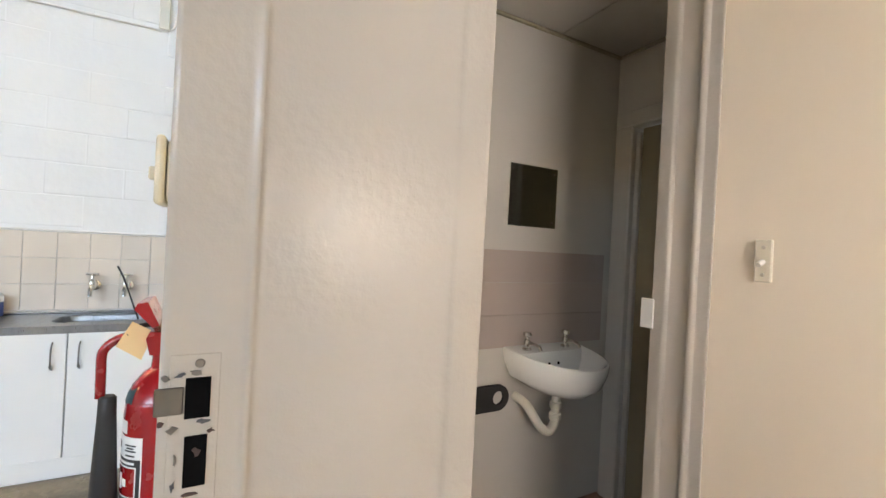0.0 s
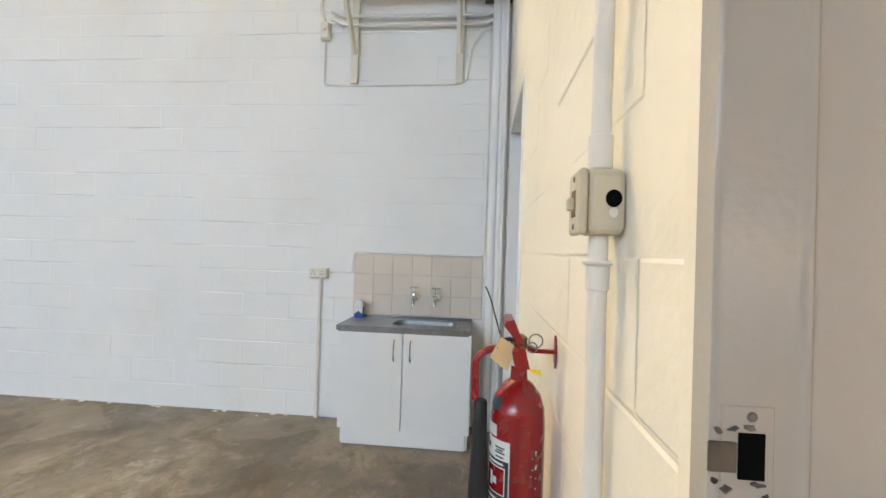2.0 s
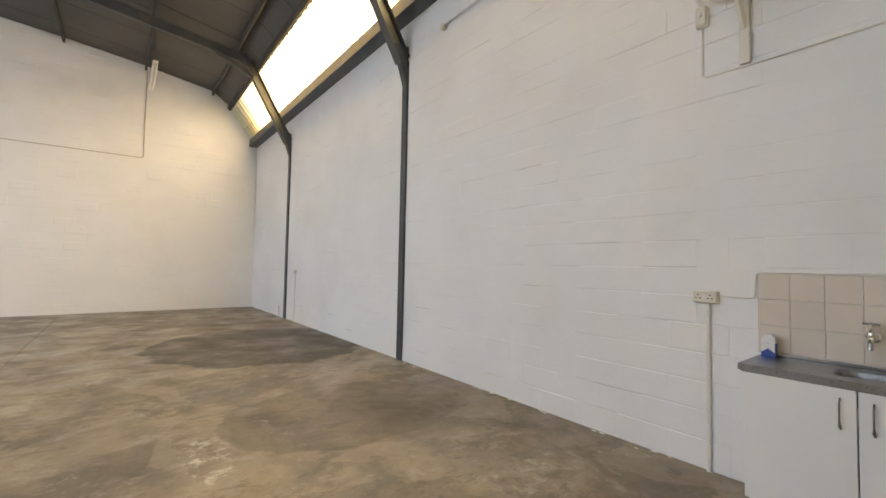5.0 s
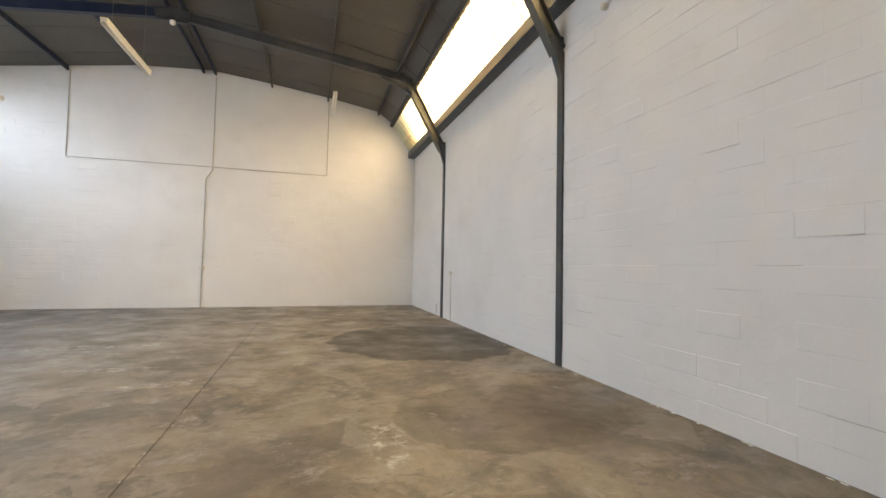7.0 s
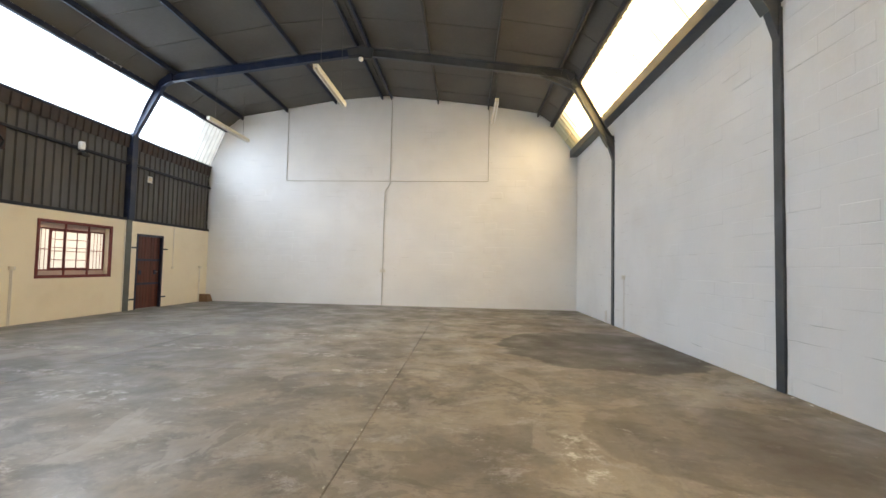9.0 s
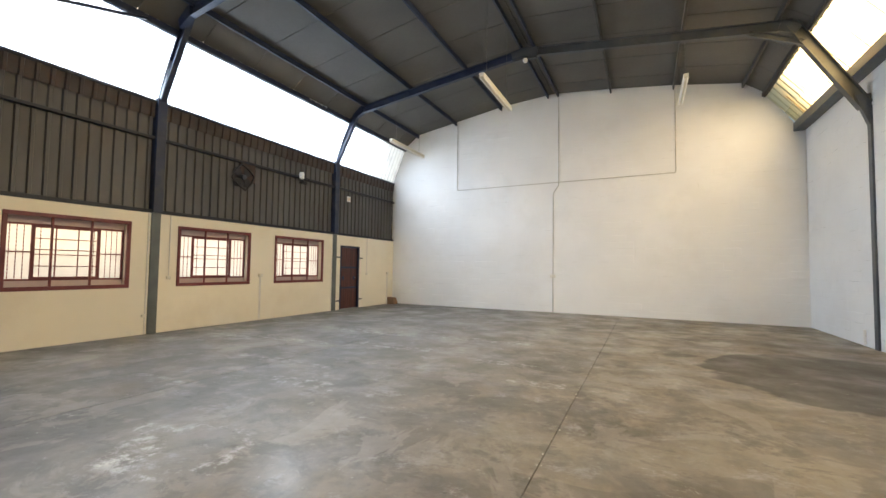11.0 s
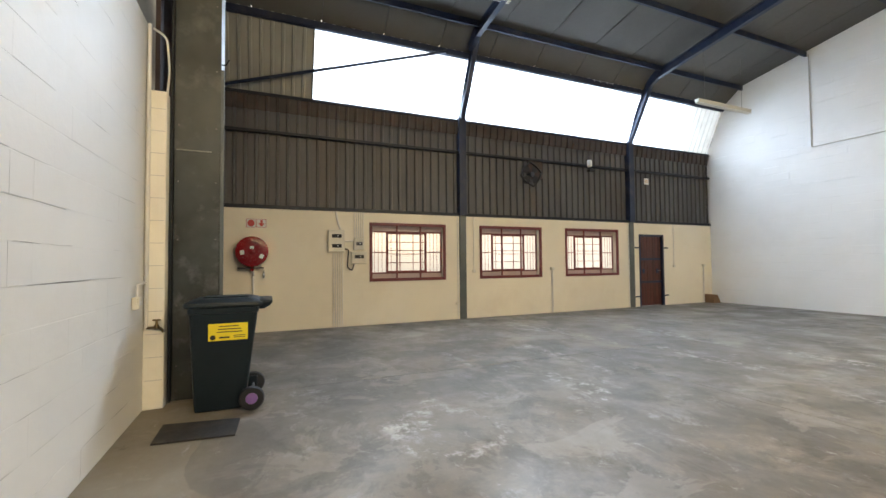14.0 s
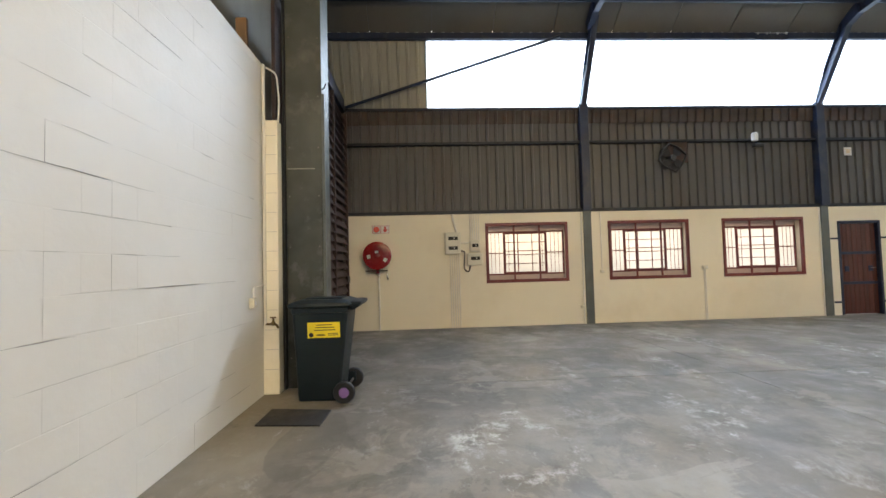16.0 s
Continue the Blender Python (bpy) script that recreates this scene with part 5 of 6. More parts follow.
splash = thing("tile_splashback", "beige glazed wall tiles with pale grout above the sink", "tiles", kind="structure")
part("grout_bed", box(XE - 0.005, XE + 0.002, 2.553, 3.61, 0.86, 1.366), GROUT, splash)
tile_edges = [3.608 - i * 0.1605 for i in range(7)] + [2.555]
for r in range(3):
    z1 = 1.364 - r * 0.163
    for a, c in zip(tile_edges, tile_edges[1:]):
        zl = max(z1 - 0.160, 0.873)
        if a - c > 0.02:
            part("tile", box(XE - 0.011, XE - 0.004, c + 0.0015, a - 0.0015, zl, z1, 0.002), TILE, splash)
run("cable", [(XE - 0.008, 3.85, 1.205), (XE - 0.008, 3.63, 1.205), (XE - 0.008, 3.617, 1.375), (XE - 0.008, 2.56, 1.375), (XE - 0.010, 2.545, 1.40), (XE - 0.010, 2.54, 2.4), (XE - 0.010, 2.55, 3.3)], 0.006, "thin grey cable clipped round the tiles and up the corner", CONDUIT, 0.03)


def bib_tap(y):
    t = thing("bib_tap", "chrome bib tap with a cross handle on the tiles", "tap", XE - 0.011, y, 1.035, 180, group="sink taps")
    part("flange", lathe([(0.028, 0.0), (0.026, 0.006), (0.013, 0.01)], 16, pose(0, 0, 0, 0, 90, 0)), CHROME, t, "", True)
    part("spout", tube([(0, 0, 0), (0.085, 0, 0), (0.10, 0, -0.05)], 0.011, 0.03), CHROME, t, "", True)
    part("body", lathe([(0.013, -0.014), (0.017, -0.01), (0.017, 0.02), (0.012, 0.03), (0.008, 0.036), (0.008, 0.055)], 14, pose(0.055, 0, 0)), CHROME, t, "", True)
    part("handle", tube([(0.055, -0.028, 0.06), (0.055, 0.028, 0.06)], 0.006), CHROME, t, "", True)
    part("handle", tube([(0.027, 0, 0.06), (0.083, 0, 0.06)], 0.006), CHROME, t, "", True)
    t.scale = (1.2, 1.2, 1.25)


bib_tap(3.092), bib_tap(2.92)
car = thing("soap_carton", "blue and white carton standing on the worktop", "carton", 4.265, 3.535, WT)
part("body", box(-0.025, 0.025, -0.035, 0.035, 0.0, 0.085, 0.002), BLUE, car)
part("top", prism([(-0.035, 0.085), (0.035, 0.085), (0.035, 0.105), (0.012, 0.14), (-0.02, 0.14), (-0.035, 0.115)], "x", -0.025, 0.025), LABEL, car, "white folded top")
part("panel", prism([(-0.034, 0.03), (0.0, 0.055), (0.034, 0.03), (0.034, 0.084), (-0.034, 0.084)], "x", -0.0265, -0.0252), LABEL, car)
s = small_box("wall_socket", XE, 3.905, 1.195, 0.155, 0.085, 0.05, "cream double plug socket on the block wall", "socket", "-x")
for y in (-0.04, 0.035):
    for dy, dz in ((0, 0.014), (-0.012, -0.008), (0.012, -0.008)):
        part("pin_hole", box(0.0495, 0.0508, y + dy - 0.004, y + dy + 0.004, dz - 0.004, dz + 0.004), BLACK, s)
part("rocker", box(0.049, 0.055, -0.008, 0.004, -0.015, 0.015, 0.002), LABEL, s)
run("conduit", [(XE - 0.016, 3.895, 0.0), (XE - 0.016, 3.895, 1.155)], 0.015, "painted conduit rising from the floor to a plug socket")

shelf = thing("bracket_shelf", "timber board on two painted steel wall brackets", "shelf", XE, 3.22, 2.77)
for y in (0.44, -0.43):
    part("upright", box(-0.035, -0.004, y - 0.03, y + 0.03, 0.0, 0.80, 0.004), PLASTIC_W, shelf)
    part("arm", box(-0.62, -0.036, y - 0.025, y + 0.025, 0.70, 0.75, 0.004), PLASTIC_W, shelf)
    part("stay", tube([(-0.03, y, 0.24), (-0.40, y, 0.70)], 0.022, 0, 4), PLASTIC_W, shelf)
for k in range(4):
    part("board", box(-0.63 + k * 0.155, -0.63 + k * 0.155 + 0.148, -0.62, 0.62, 0.752, 0.775, 0.003), WOOD, shelf)
for z in (3.24, 3.31):
    run("conduit", [(XE - 0.05, 3.86, z + 0.05), (XE - 0.05, 3.75, z), (XE - 0.05, 2.62, z), (XE - 0.05, 2.52, z + 0.03)], 0.013, "painted conduit behind the shelf brackets", CONDUIT, 0.06)
jb = small_box("junction_box", XE - 0.004, 3.915, 3.20, 0.075, 0.14, 0.06, "cream switch box high on the wall", "junction box", "-x")
part("toggle", box(0.059, 0.07, -0.01, 0.01, -0.01, 0.02, 0.003), LABEL, jb)
run("cable", [(XE - 0.02, 3.92, 3.27), (XE - 0.05, 3.96, 3.42), (XE - 0.06, 3.86, 3.60), (XE - 0.06, 3.80, 3.9)], 0.014, "grey flexible conduit rising from a switch box", CONDUIT, 0.1)
run("cable", [(XE - 0.012, 3.92, 3.13), (XE - 0.012, 3.922, 2.765), (XE - 0.012, 3.63, 2.755), (XE - 0.012, 2.80, 2.765), (XE - 0.012, 2.73, 2.79), (XE - 0.03, 2.70, 3.05), (XE - 0.03, 2.60, 3.2), (XE - 0.03, 2.5, 3.22)], 0.007, "thin grey cable looped below the shelf brackets", CONDUIT, 0.04)

# pipes in the corner by the second doorway
for y, x, r, top_z in ((2.495, 4.31, 0.035, 3.5), (2.44, 4.29, 0.026, 3.5), (2.42, 4.20, 0.012, 3.5)):
    run("pipe_conduit", [(x, y, 0.0), (x, y, top_z)], r, "white painted service pipe in the corner", WHITE, 0, "corner pipes", 12)


# second doorway
d2 = thing("door_2", "pale grey painted door in a steel frame", "door", kind="structure")
for a, c in ((D2[0], D2[0] + 0.035), (D2[1] - 0.035, D2[1])):
    slab("jamb", a, c, 2.06, Y_BLOCK_E + 0.008, 0.0, 2.33, WHITE, d2, 0.004)
slab("head", D2[0] + 0.035, D2[1] - 0.035, 2.06, Y_BLOCK_E + 0.008, 2.295, 2.33, WHITE, d2, 0.004)
slab("leaf", D2[0] + 0.038, D2[1] - 0.038, 2.10, 2.14, 0.16, 2.29, GLOSS, d2, 0.003)

# ---------- entry doorway ----------
fr = thing("door_3", "glossy cream steel door frame without a leaf", "door frame", kind="structure")
# one bent steel section: front face, rounded bead at the rebate, lining, back return
profile = [(1.372, 2.083), (1.349, 2.083), (1.3462, 2.0838), (1.3450, 2.0865), (1.3450, 2.090), (1.3450, 2.119), (1.3453, 2.1225), (1.3466, 2.1255), (1.3475, 2.129), (1.3475, 2.133),
           (1.3475, 2.320), (1.3473, 2.3245), (1.3462, 2.3275), (1.3436, 2.3290), (1.3422, 2.3312), (1.3424, 2.3338), (1.3438, 2.3358), (1.3448, 2.3385), (1.3450, 2.342),
           (1.3450, 2.394), (1.3454, 2.3975), (1.3472, 2.3995), (1.351, 2.400), (1.372, 2.400)]
part("jamb", prism(profile, "z", 0.0, 2.25), GLOSS, fr, "", True)
slab("face", 1.365, 1.395, Y_BLOCK_E + 0.001, Y_BLOCK_E + 0.022, 0.0, 2.28, CREAM2, fr, 0.003)
slab("jamb", 0.435, 0.455, 2.075, Y_BLOCK_E + 0.022, 0.0, 2.25, GLOSS, fr, 0.004)
slab("head", 0.455, 1.345, 2.07, Y_BLOCK_E + 0.022, 2.235, 2.26, GLOSS, fr, 0.004)
slab("threshold", 0.455, 1.345, 2.20, 2.30, 0.0, 0.152, BATH_FLOOR, fr, 0.004)
kp = part("strike_plate", box(1.3440, 1.346, 2.354, 2.392, 1.13, 1.289, 0.0006), GLOSS, fr, "paint-chipped steel strike plate")
part("slot", box(1.3425, 1.3442, 2.361, 2.380, 1.234, 1.269, 0.0004), HOLE, kp)
part("slot", box(1.3425, 1.3442, 2.362, 2.379, 1.175, 1.219, 0.0004), HOLE, kp)
part("lip", box(1.3425, 1.3442, 2.381, 2.402, 1.2385, 1.262, 0.001), STEEL_RAW, kp, "worn bare steel lip")
for z in (1.281, 1.150):
    part("screw", lathe([(0.004, 0.0), (0.003, 0.0012), (0.0, 0.0014)], 12, pose(1.3440, 2.370, z, 0, -90, 0)), STEEL_RAW, kp)
rng = random.Random(5)
for y, z, a, c, m in ((2.366, 1.2305, 0.010, 0.004, STEEL_DARK), (2.372, 1.274, 0.012, 0.005, STEEL_RAW), (2.385, 1.20, 0.003, 0.012, STEEL_RAW), (2.386, 1.178, 0.005, 0.009, STEEL_DARK),
                      (2.388, 1.226, 0.008, 0.006, STEEL_RAW), (2.360, 1.222, 0.006, 0.004, RUST), (2.384, 1.272, 0.009, 0.004, STEEL_DARK), (2.373, 1.169, 0.010, 0.004, RUST),
                      (2.395, 1.27, 0.007, 0.005, STEEL_RAW), (2.397, 1.232, 0.006, 0.004, RUST), (2.370, 1.205, 0.007, 0.008, RUST)):
    pts = [(y + a * 0.6 * rng.uniform(0.3, 1.1) * math.cos(k * 0.7), z + c * 0.6 * rng.uniform(0.3, 1.1) * math.sin(k * 0.7)) for k in range(9)]
    part("chip", prism(pts, "x", 1.3421, 1.3441), m, kp)
hasp = thing("door_hasp", "black steel hasp plate with a round hole", "hasp", 1.40, 2.055, 1.188)
bm = bmesh.new()
ring = [(-0.042 + 0.018 * math.cos(radians(a)), 0.018 * math.sin(radians(a))) for a in range(90, 271, 20)]
outer = [(0.012, 0.018)] + ring + [(0.012, -0.018)]
hole = [(-0.042 + 0.009 * math.cos(radians(a)), 0.0095 * math.sin(radians(a))) for a in range(0, 360, 30)]
lo = [bm.verts.new((-0.002, *p)) for p in outer]
hi = [bm.verts.new((0.002, *p)) for p in outer]
hl = [bm.verts.new((-0.002, *p)) for p in hole]
hh = [bm.verts.new((0.002, *p)) for p in hole]
for side_o, side_h in ((lo, hl), (hi, hh)):
    es = [bm.edges.new((s_[i], s_[(i + 1) % len(s_)])) for s_ in (side_o, side_h) for i in range(len(s_))]
    bmesh.ops.triangle_fill(bm, use_beauty=True, use_dissolve=False, edges=es)
for a, c in ((lo, hi), (hl, hh)):
    for i in range(len(a)):
        bm.faces.new((a[i], a[(i + 1) % len(a)], c[(i + 1) % len(a)], c[i]))
part("plate", bm, HASP_BLACK, hasp)
part("staple", box(-0.004, 0.02, 0.0, 0.014, -0.014, 0.014, 0.002), HASP_BLACK, hasp)

# isolator switch and its conduit
iso = thing("isolator_switch", "old cream metal isolator box with an open knockout", "switch box", 1.632, Y_BLOCK_E + 0.001, 1.476)
part("case", box(-0.032, 0.032, 0.0, 0.050, -0.040, 0.040, 0.011, None, 3), OLD_CREAM, iso)
part("lid", box(-0.0325, 0.0325, 0.0505, 0.062, -0.0405, 0.0405, 0.0055, None, 3), OLD_CREAM, iso)
part("knockout", lathe([(0.0, 0.0), (0.0105, 0.0), (0.0105, 0.0012), (0.0, 0.0014)], 20, pose(-0.0320, 0.018, 0.003, 0, -90, 0)), HOLE, iso, "open black knockout hole")
part("knockout_ring", lathe([(0.004, 0.0), (0.006, 0.0), (0.006, 0.001), (0.004, 0.001)], 14, pose(-0.0320, 0.018, -0.014, 0, -90, 0)), CONDUIT, iso)
part("toggle_plate", box(-0.010, 0.010, 0.061, 0.0635, -0.018, 0.016, 0.001), WOOD, iso, "brown switch plate")
part("toggle", box(-0.005, 0.005, 0.061, 0.072, -0.010, 0.006, 0.002), OLD_CREAM, iso)
for z in (-0.03, 0.03):
    part("screw", lathe([(0.004, 0.0), (0.003, 0.0015), (0.0, 0.002)], 10, pose(0.0, 0.062, z, -90, 0, 0)), STEEL_RAW, iso)
yc = Y_BLOCK_E + 0.030
for name, pts, lab in (("conduit", [(1.630, yc, 1.515), (1.630, yc, 1.63), (1.612, yc + 0.004, 1.78), (1.60, yc + 0.004, 2.2), (1.60, yc, 3.45)], "painted bent steel conduit above the isolator box"),
                       ("conduit", [(1.630, yc, 1.437), (1.630, yc, 1.29), (1.637, yc - 0.003, 1.20), (1.641, yc - 0.004, 1.12), (1.634, yc - 0.004, 0.98), (1.634, yc - 0.004, 0.0)], "painted steel conduit below the isolator box")):
    pipe = run(name, pts, 0.0140, lab, CONDUIT, 0.12, "", 14)
    for sleeve, z0, z1, r in (("coupler", 1.524, 1.575, 0.0175), ("coupler", 1.350, 1.386, 0.0170), ("locknut", 1.387, 1.393, 0.0215)):
        if (z0 > 1.5) == ("above" in lab):
            part(sleeve, lathe([(r - 0.002, z0), (r, z0 + 0.002), (r, z1 - 0.002), (r - 0.002, z1)], 18, pose(1.630, yc, 0)), CONDUIT, pipe, "", True)

iso.scale = (1.12, 1.04, 1.16)

# fire extinguisher on its bracket
ex = thing("fire_extinguisher", "red carbon dioxide fire extinguisher with a black horn", "fire extinguisher", 2.07, 2.472, 0.43)
part("cylinder", lathe([(0.0, 0.0), (0.060, 0.0), (0.066, 0.008), (0.0675, 0.02), (0.0675, 0.555), (0.064, 0.590), (0.053, 0.622), (0.036, 0.645), (0.022, 0.655), (0.0195, 0.690), (0.0, 0.692)], 40), RED, ex, "", True)
part("shoulder_chip", lathe([(0.0655, 0.585), (0.0545, 0.6205), (0.054, 0.621), (0.065, 0.586)], 40), RED, ex, "", True)
part("collar", lathe([(0.016, 0.688), (0.022, 0.690), (0.022, 0.704), (0.015, 0.708)], 20), LABEL, ex, "white seal ring", True)
part("valve", lathe([(0.014, 0.704), (0.015, 0.730), (0.019, 0.735), (0.019, 0.760), (0.008, 0.768), (0.0, 0.769)], 18), BRASS, ex, "brass valve", True)
vx = pose(0, 0, 0)
part("carry_handle", prism([(-0.018, 0.700), (0.016, 0.700), (0.024, 0.735), (0.018, 0.750), (-0.006, 0.748)], "x", -0.075, 0.03), RED, ex)
part("lever", prism([(0.000, 0.765), (0.012, 0.760), (0.045, 0.800), (0.040, 0.812), (0.022, 0.815)], "x", -0.085, 0.02), RED, ex, "red squeeze lever")
part("grip_bar", tube([(0.03, 0.022, 0.748), (-0.03, 0.045, 0.755), (-0.06, 0.062, 0.742)], 0.006, 0.02), BLACK, ex, "", True)
part("safety_pin", tube([(0.0, -0.02 + 0.017 * math.cos(a * math.pi / 8) - 0.02, 0.752 + 0.017 * math.sin(a * math.pi / 8)) for a in range(17)], 0.0018, 0, 6), STEEL_RAW, ex, "", True)
part("safety_pin", tube([(-0.01, -0.03 + 0.012 * math.cos(a * math.pi / 8), 0.737 + 0.013 * math.sin(a * math.pi / 8)) for a in range(17)], 0.0016, 0, 6), STEEL_RAW, ex, "", True)
part("wire_tie", tube([(0.0, 0.05, 0.765), (-0.01, 0.078, 0.86), (-0.01, 0.09, 0.885)], 0.0018, 0.02, 6), BLACK, ex)
part("hose", tube([(0.0, 0.02, 0.728), (-0.005, 0.075, 0.730), (-0.01, 0.110, 0.705), (-0.015, 0.108, 0.60)], 0.0095, 0.045, 10), RED, ex, "red swivel hose pipe", True)
part("horn", lathe([(0.012, 0.605), (0.016, 0.60), (0.0170, 0.56), (0.027, 0.35), (0.028, 0.34), (0.023, 0.338)], 24, pose(-0.02, 0.094, 0)), BLACK, ex, "black plastic discharge horn", True)
part("nozzle_joint", tube([(0.0, 0.012, 0.728), (0.0, 0.045, 0.7285)], 0.0085, 0, 10), STEEL_RAW, ex, "", True)


def wrap(a0, a1, z0, z1, r, material, parent, name, label=""):
    """A sheet bent round the cylinder between two angles."""
    bm = bmesh.new()
    cols = []
    for i in range(9):
        a = radians(a0 + (a1 - a0) * i / 8)
        cols.append([bm.verts.new((q * math.cos(a), q * math.sin(a), z)) for q, z in ((r, z0), (r, z1), (r - 0.001, z1), (r - 0.001, z0))])
    for p, q in zip(cols, cols[1:]):
        for i in range(4):
            bm.faces.new((p[i], p[(i + 1) % 4], q[(i + 1) % 4], q[i]))
    bm.faces.new(cols[0]), bm.faces.new(cols[-1])
    return part(name, bm, material, parent, label, True)


lb = wrap(78, 161, 0.10, 0.519, 0.0682, LABEL, ex, "label", "white and black printed label")
wrap(80, 159, 0.105, 0.472, 0.0686, INK, lb, "print_panel")
wrap(98, 152, 0.389, 0.456, 0.0689, LABEL, lb, "panel_border")
wrap(100, 150, 0.392, 0.453, 0.0692, RED, lb, "red_panel")
for z0, z1, a0, a1 in ((0.488, 0.491, 126, 150), (0.500, 0.503, 126, 150), (0.494, 0.497, 130, 146), (0.478, 0.481, 128, 148), (0.490, 0.502, 88, 108), (0.461, 0.466, 102, 148), (0.374, 0.379, 100, 150), (0.36, 0.365, 100, 142), (0.345, 0.349, 100, 150), (0.33, 0.334, 100, 138), (0.30, 0.305, 100, 126)):
    wrap(a0, a1, z0, z1, 0.0690, INK if z0 > 0.475 else LABEL, lb, "text_bar")
for a0, a1, z0, z1 in ((112, 120, 0.405, 0.438), (122, 132, 0.412, 0.428)):
    wrap(a0, a1, z0, z1, 0.0695, LABEL, lb, "pictogram")
wrap(92, 128, 0.524, 0.552, 0.0680, LABEL, ex, "torn_sticker", "torn white sticker scrap")
bm = bmesh.new()
cols = []
for i in range(10):
    a, trim_lo, trim_hi = radians(88 + 5 * i), rng.uniform(0, 0.25), rng.uniform(0.75, 1.0)
    col = []
    for f in (trim_lo, (trim_lo + trim_hi) / 2, trim_hi):
        col.append(bm.verts.new(((0.0658 - 0.0118 * f ** 1.5) * math.cos(a), (0.0658 - 0.0118 * f ** 1.5) * math.sin(a), 0.584 + 0.038 * f)))
    cols.append(col)
for p, q in zip(cols, cols[1:]):
    for i in range(2):
        bm.faces.new((p[i], q[i], q[i + 1], p[i + 1]))
part("blue_mark", bm, TEAL, ex, "scuffed blue paint mark", True)
for i in range(9):
    a, z = rng.uniform(205, 222), rng.uniform(0.40, 0.50)
    wrap(a, a + rng.uniform(1, 4), z, z + rng.uniform(0.002, 0.009), 0.0679, LABEL, ex, "paint_chip")
part("yellow_tie", prism([(0.020, 0.004), (0.0, -0.004), (-0.030, -0.006), (-0.034, -0.020), (-0.014, -0.016)], "x", -0.024, -0.021), YELLOW, ex).location = (0, -0.02, 0.692)
bm = prism([(0.0, 0.0), (0.040, 0.026), (0.066, -0.024), (0.022, -0.058)], "x", -0.001, 0.001)
tg = part("inspection_tag", bm, TAG, ex, "buff paper inspection tag")
tg.matrix_basis = pose(-0.05, 0.012, 0.745, 0, 0, 14)
hook = thing("extinguisher_bracket", "red steel wall hook holding an extinguisher", "bracket", 2.07, Y_BLOCK_E + 0.004, 1.157)
part("plate", lathe([(0.0, 0.0), (0.016, 0.0), (0.016, 0.003), (0.0, 0.004)], 20, pose(0, 0, 0, -90, 0, 0) @ Matrix.Diagonal((1.0, 2.6, 1.0, 1.0))), RED, hook)
part("rod", tube([(0, 0.002, 0.0), (0, 0.057, 0.0), (0.0, 0.076, 0.014)], 0.0055, 0.01), RED, hook, "", True)

# lobby: door post, light switch, window
post = thing("door_post", "cream glossy timber door post with a keep", "door frame", kind="structure")
profile = [(1.577, 1.06), (1.577, 1.200), (1.578, 1.2030), (1.581, 1.2045), (1.585, 1.2045), (1.606, 1.2045), (1.610, 1.2065), (1.6125, 1.2160), (1.616, 1.2185), (1.625, 1.2185), (1.6285, 1.2160), (1.631, 1.2112), (1.635, 1.2100),
           (1.640, 1.2100), (1.680, 1.2100), (1.686, 1.2125), (1.6895, 1.2195), (1.694, 1.2220), (1.700, 1.2220), (1.726, 1.2220), (1.7325, 1.2205), (1.734, 1.2160), (1.734, 1.06)]
part("moulding", prism(profile, "z", 0.15, 2.44), GLOSS, post, "", True)
part("keep", box(1.722, 1.764, 1.222, 1.228, 1.183, 1.272, 0.002), LABEL, post, "white painted lock keep")
sw = thing("light_switch", "cream toggle light switch on the lobby wall", "switch", 1.457, 1.20, 1.40)
part("plate", box(-0.019, 0.019, 0.0, 0.007, -0.052, 0.052, 0.003), PLASTIC_W, sw)
part("toggle", tube([(0, 0.006, -0.002), (0.002, 0.024, -0.010)], [0.007, 0.006], 0, 10), LABEL, sw, "white toggle lever", True)
for z in (0.033, -0.033):
    part("screw", lathe([(0.005, 0.0), (0.004, 0.0015), (0.0, 0.002)], 10, pose(0, 0.007, z, -90, 0, 0)), CONDUIT_DULL, sw)
lw = thing("window_4", "small lobby window with obscure glass", "window", kind="structure")
for a, c, lo_, hi_ in ((1.25, 2.45, 1.18, 1.21), (1.25, 2.45, 1.73, 1.76), (1.25, 1.28, 1.21, 1.73), (2.42, 2.45, 1.21, 1.73), (1.50, 1.58, 1.21, 1.73), (1.95, 2.05, 1.21, 1.73)):
    slab("frame", -0.60, -0.55, a, c, lo_, hi_, MAROON, lw, 0.003)
g = part("pane", box(-0.580, -0.576, 1.28, 2.42, 1.21, 1.73), FROST, lw)
g.visible_shadow = False

# ablution room: basin, taps, mirror, tiles, inner door
mir = thing("wall_mirror", "small frameless mirror screwed to the wall", "mirror", 2.449, 1.10, 1.652)
part("glass", box(-0.006, 0, -0.14, 0.14, -0.142, 0.142, 0.001), MIRROR, mir)
for y in (-0.12, 0.12):
    for z in (-0.115, 0.115):
        part("mirror_screw", lathe([(0.006, 0.0), (0.005, 0.003), (0.0, 0.004)], 10, pose(-0.006, y, z, 0, -90, 0)), CHROME, mir)
bt = thing("tile_band", "plain beige tile band above the basin", "tiles", kind="structure")
for r in range(3):
    z1 = 1.397 - r * 0.1475
    part("tile", box(2.441, 2.451, 0.615, 1.50, z1 - 0.1455, z1, 0.001), TILE_DULL, bt)
bas = thing("hand_basin", "white ceramic wall basin with two chrome taps", "basin", 2.45, 1.015, 0.930)
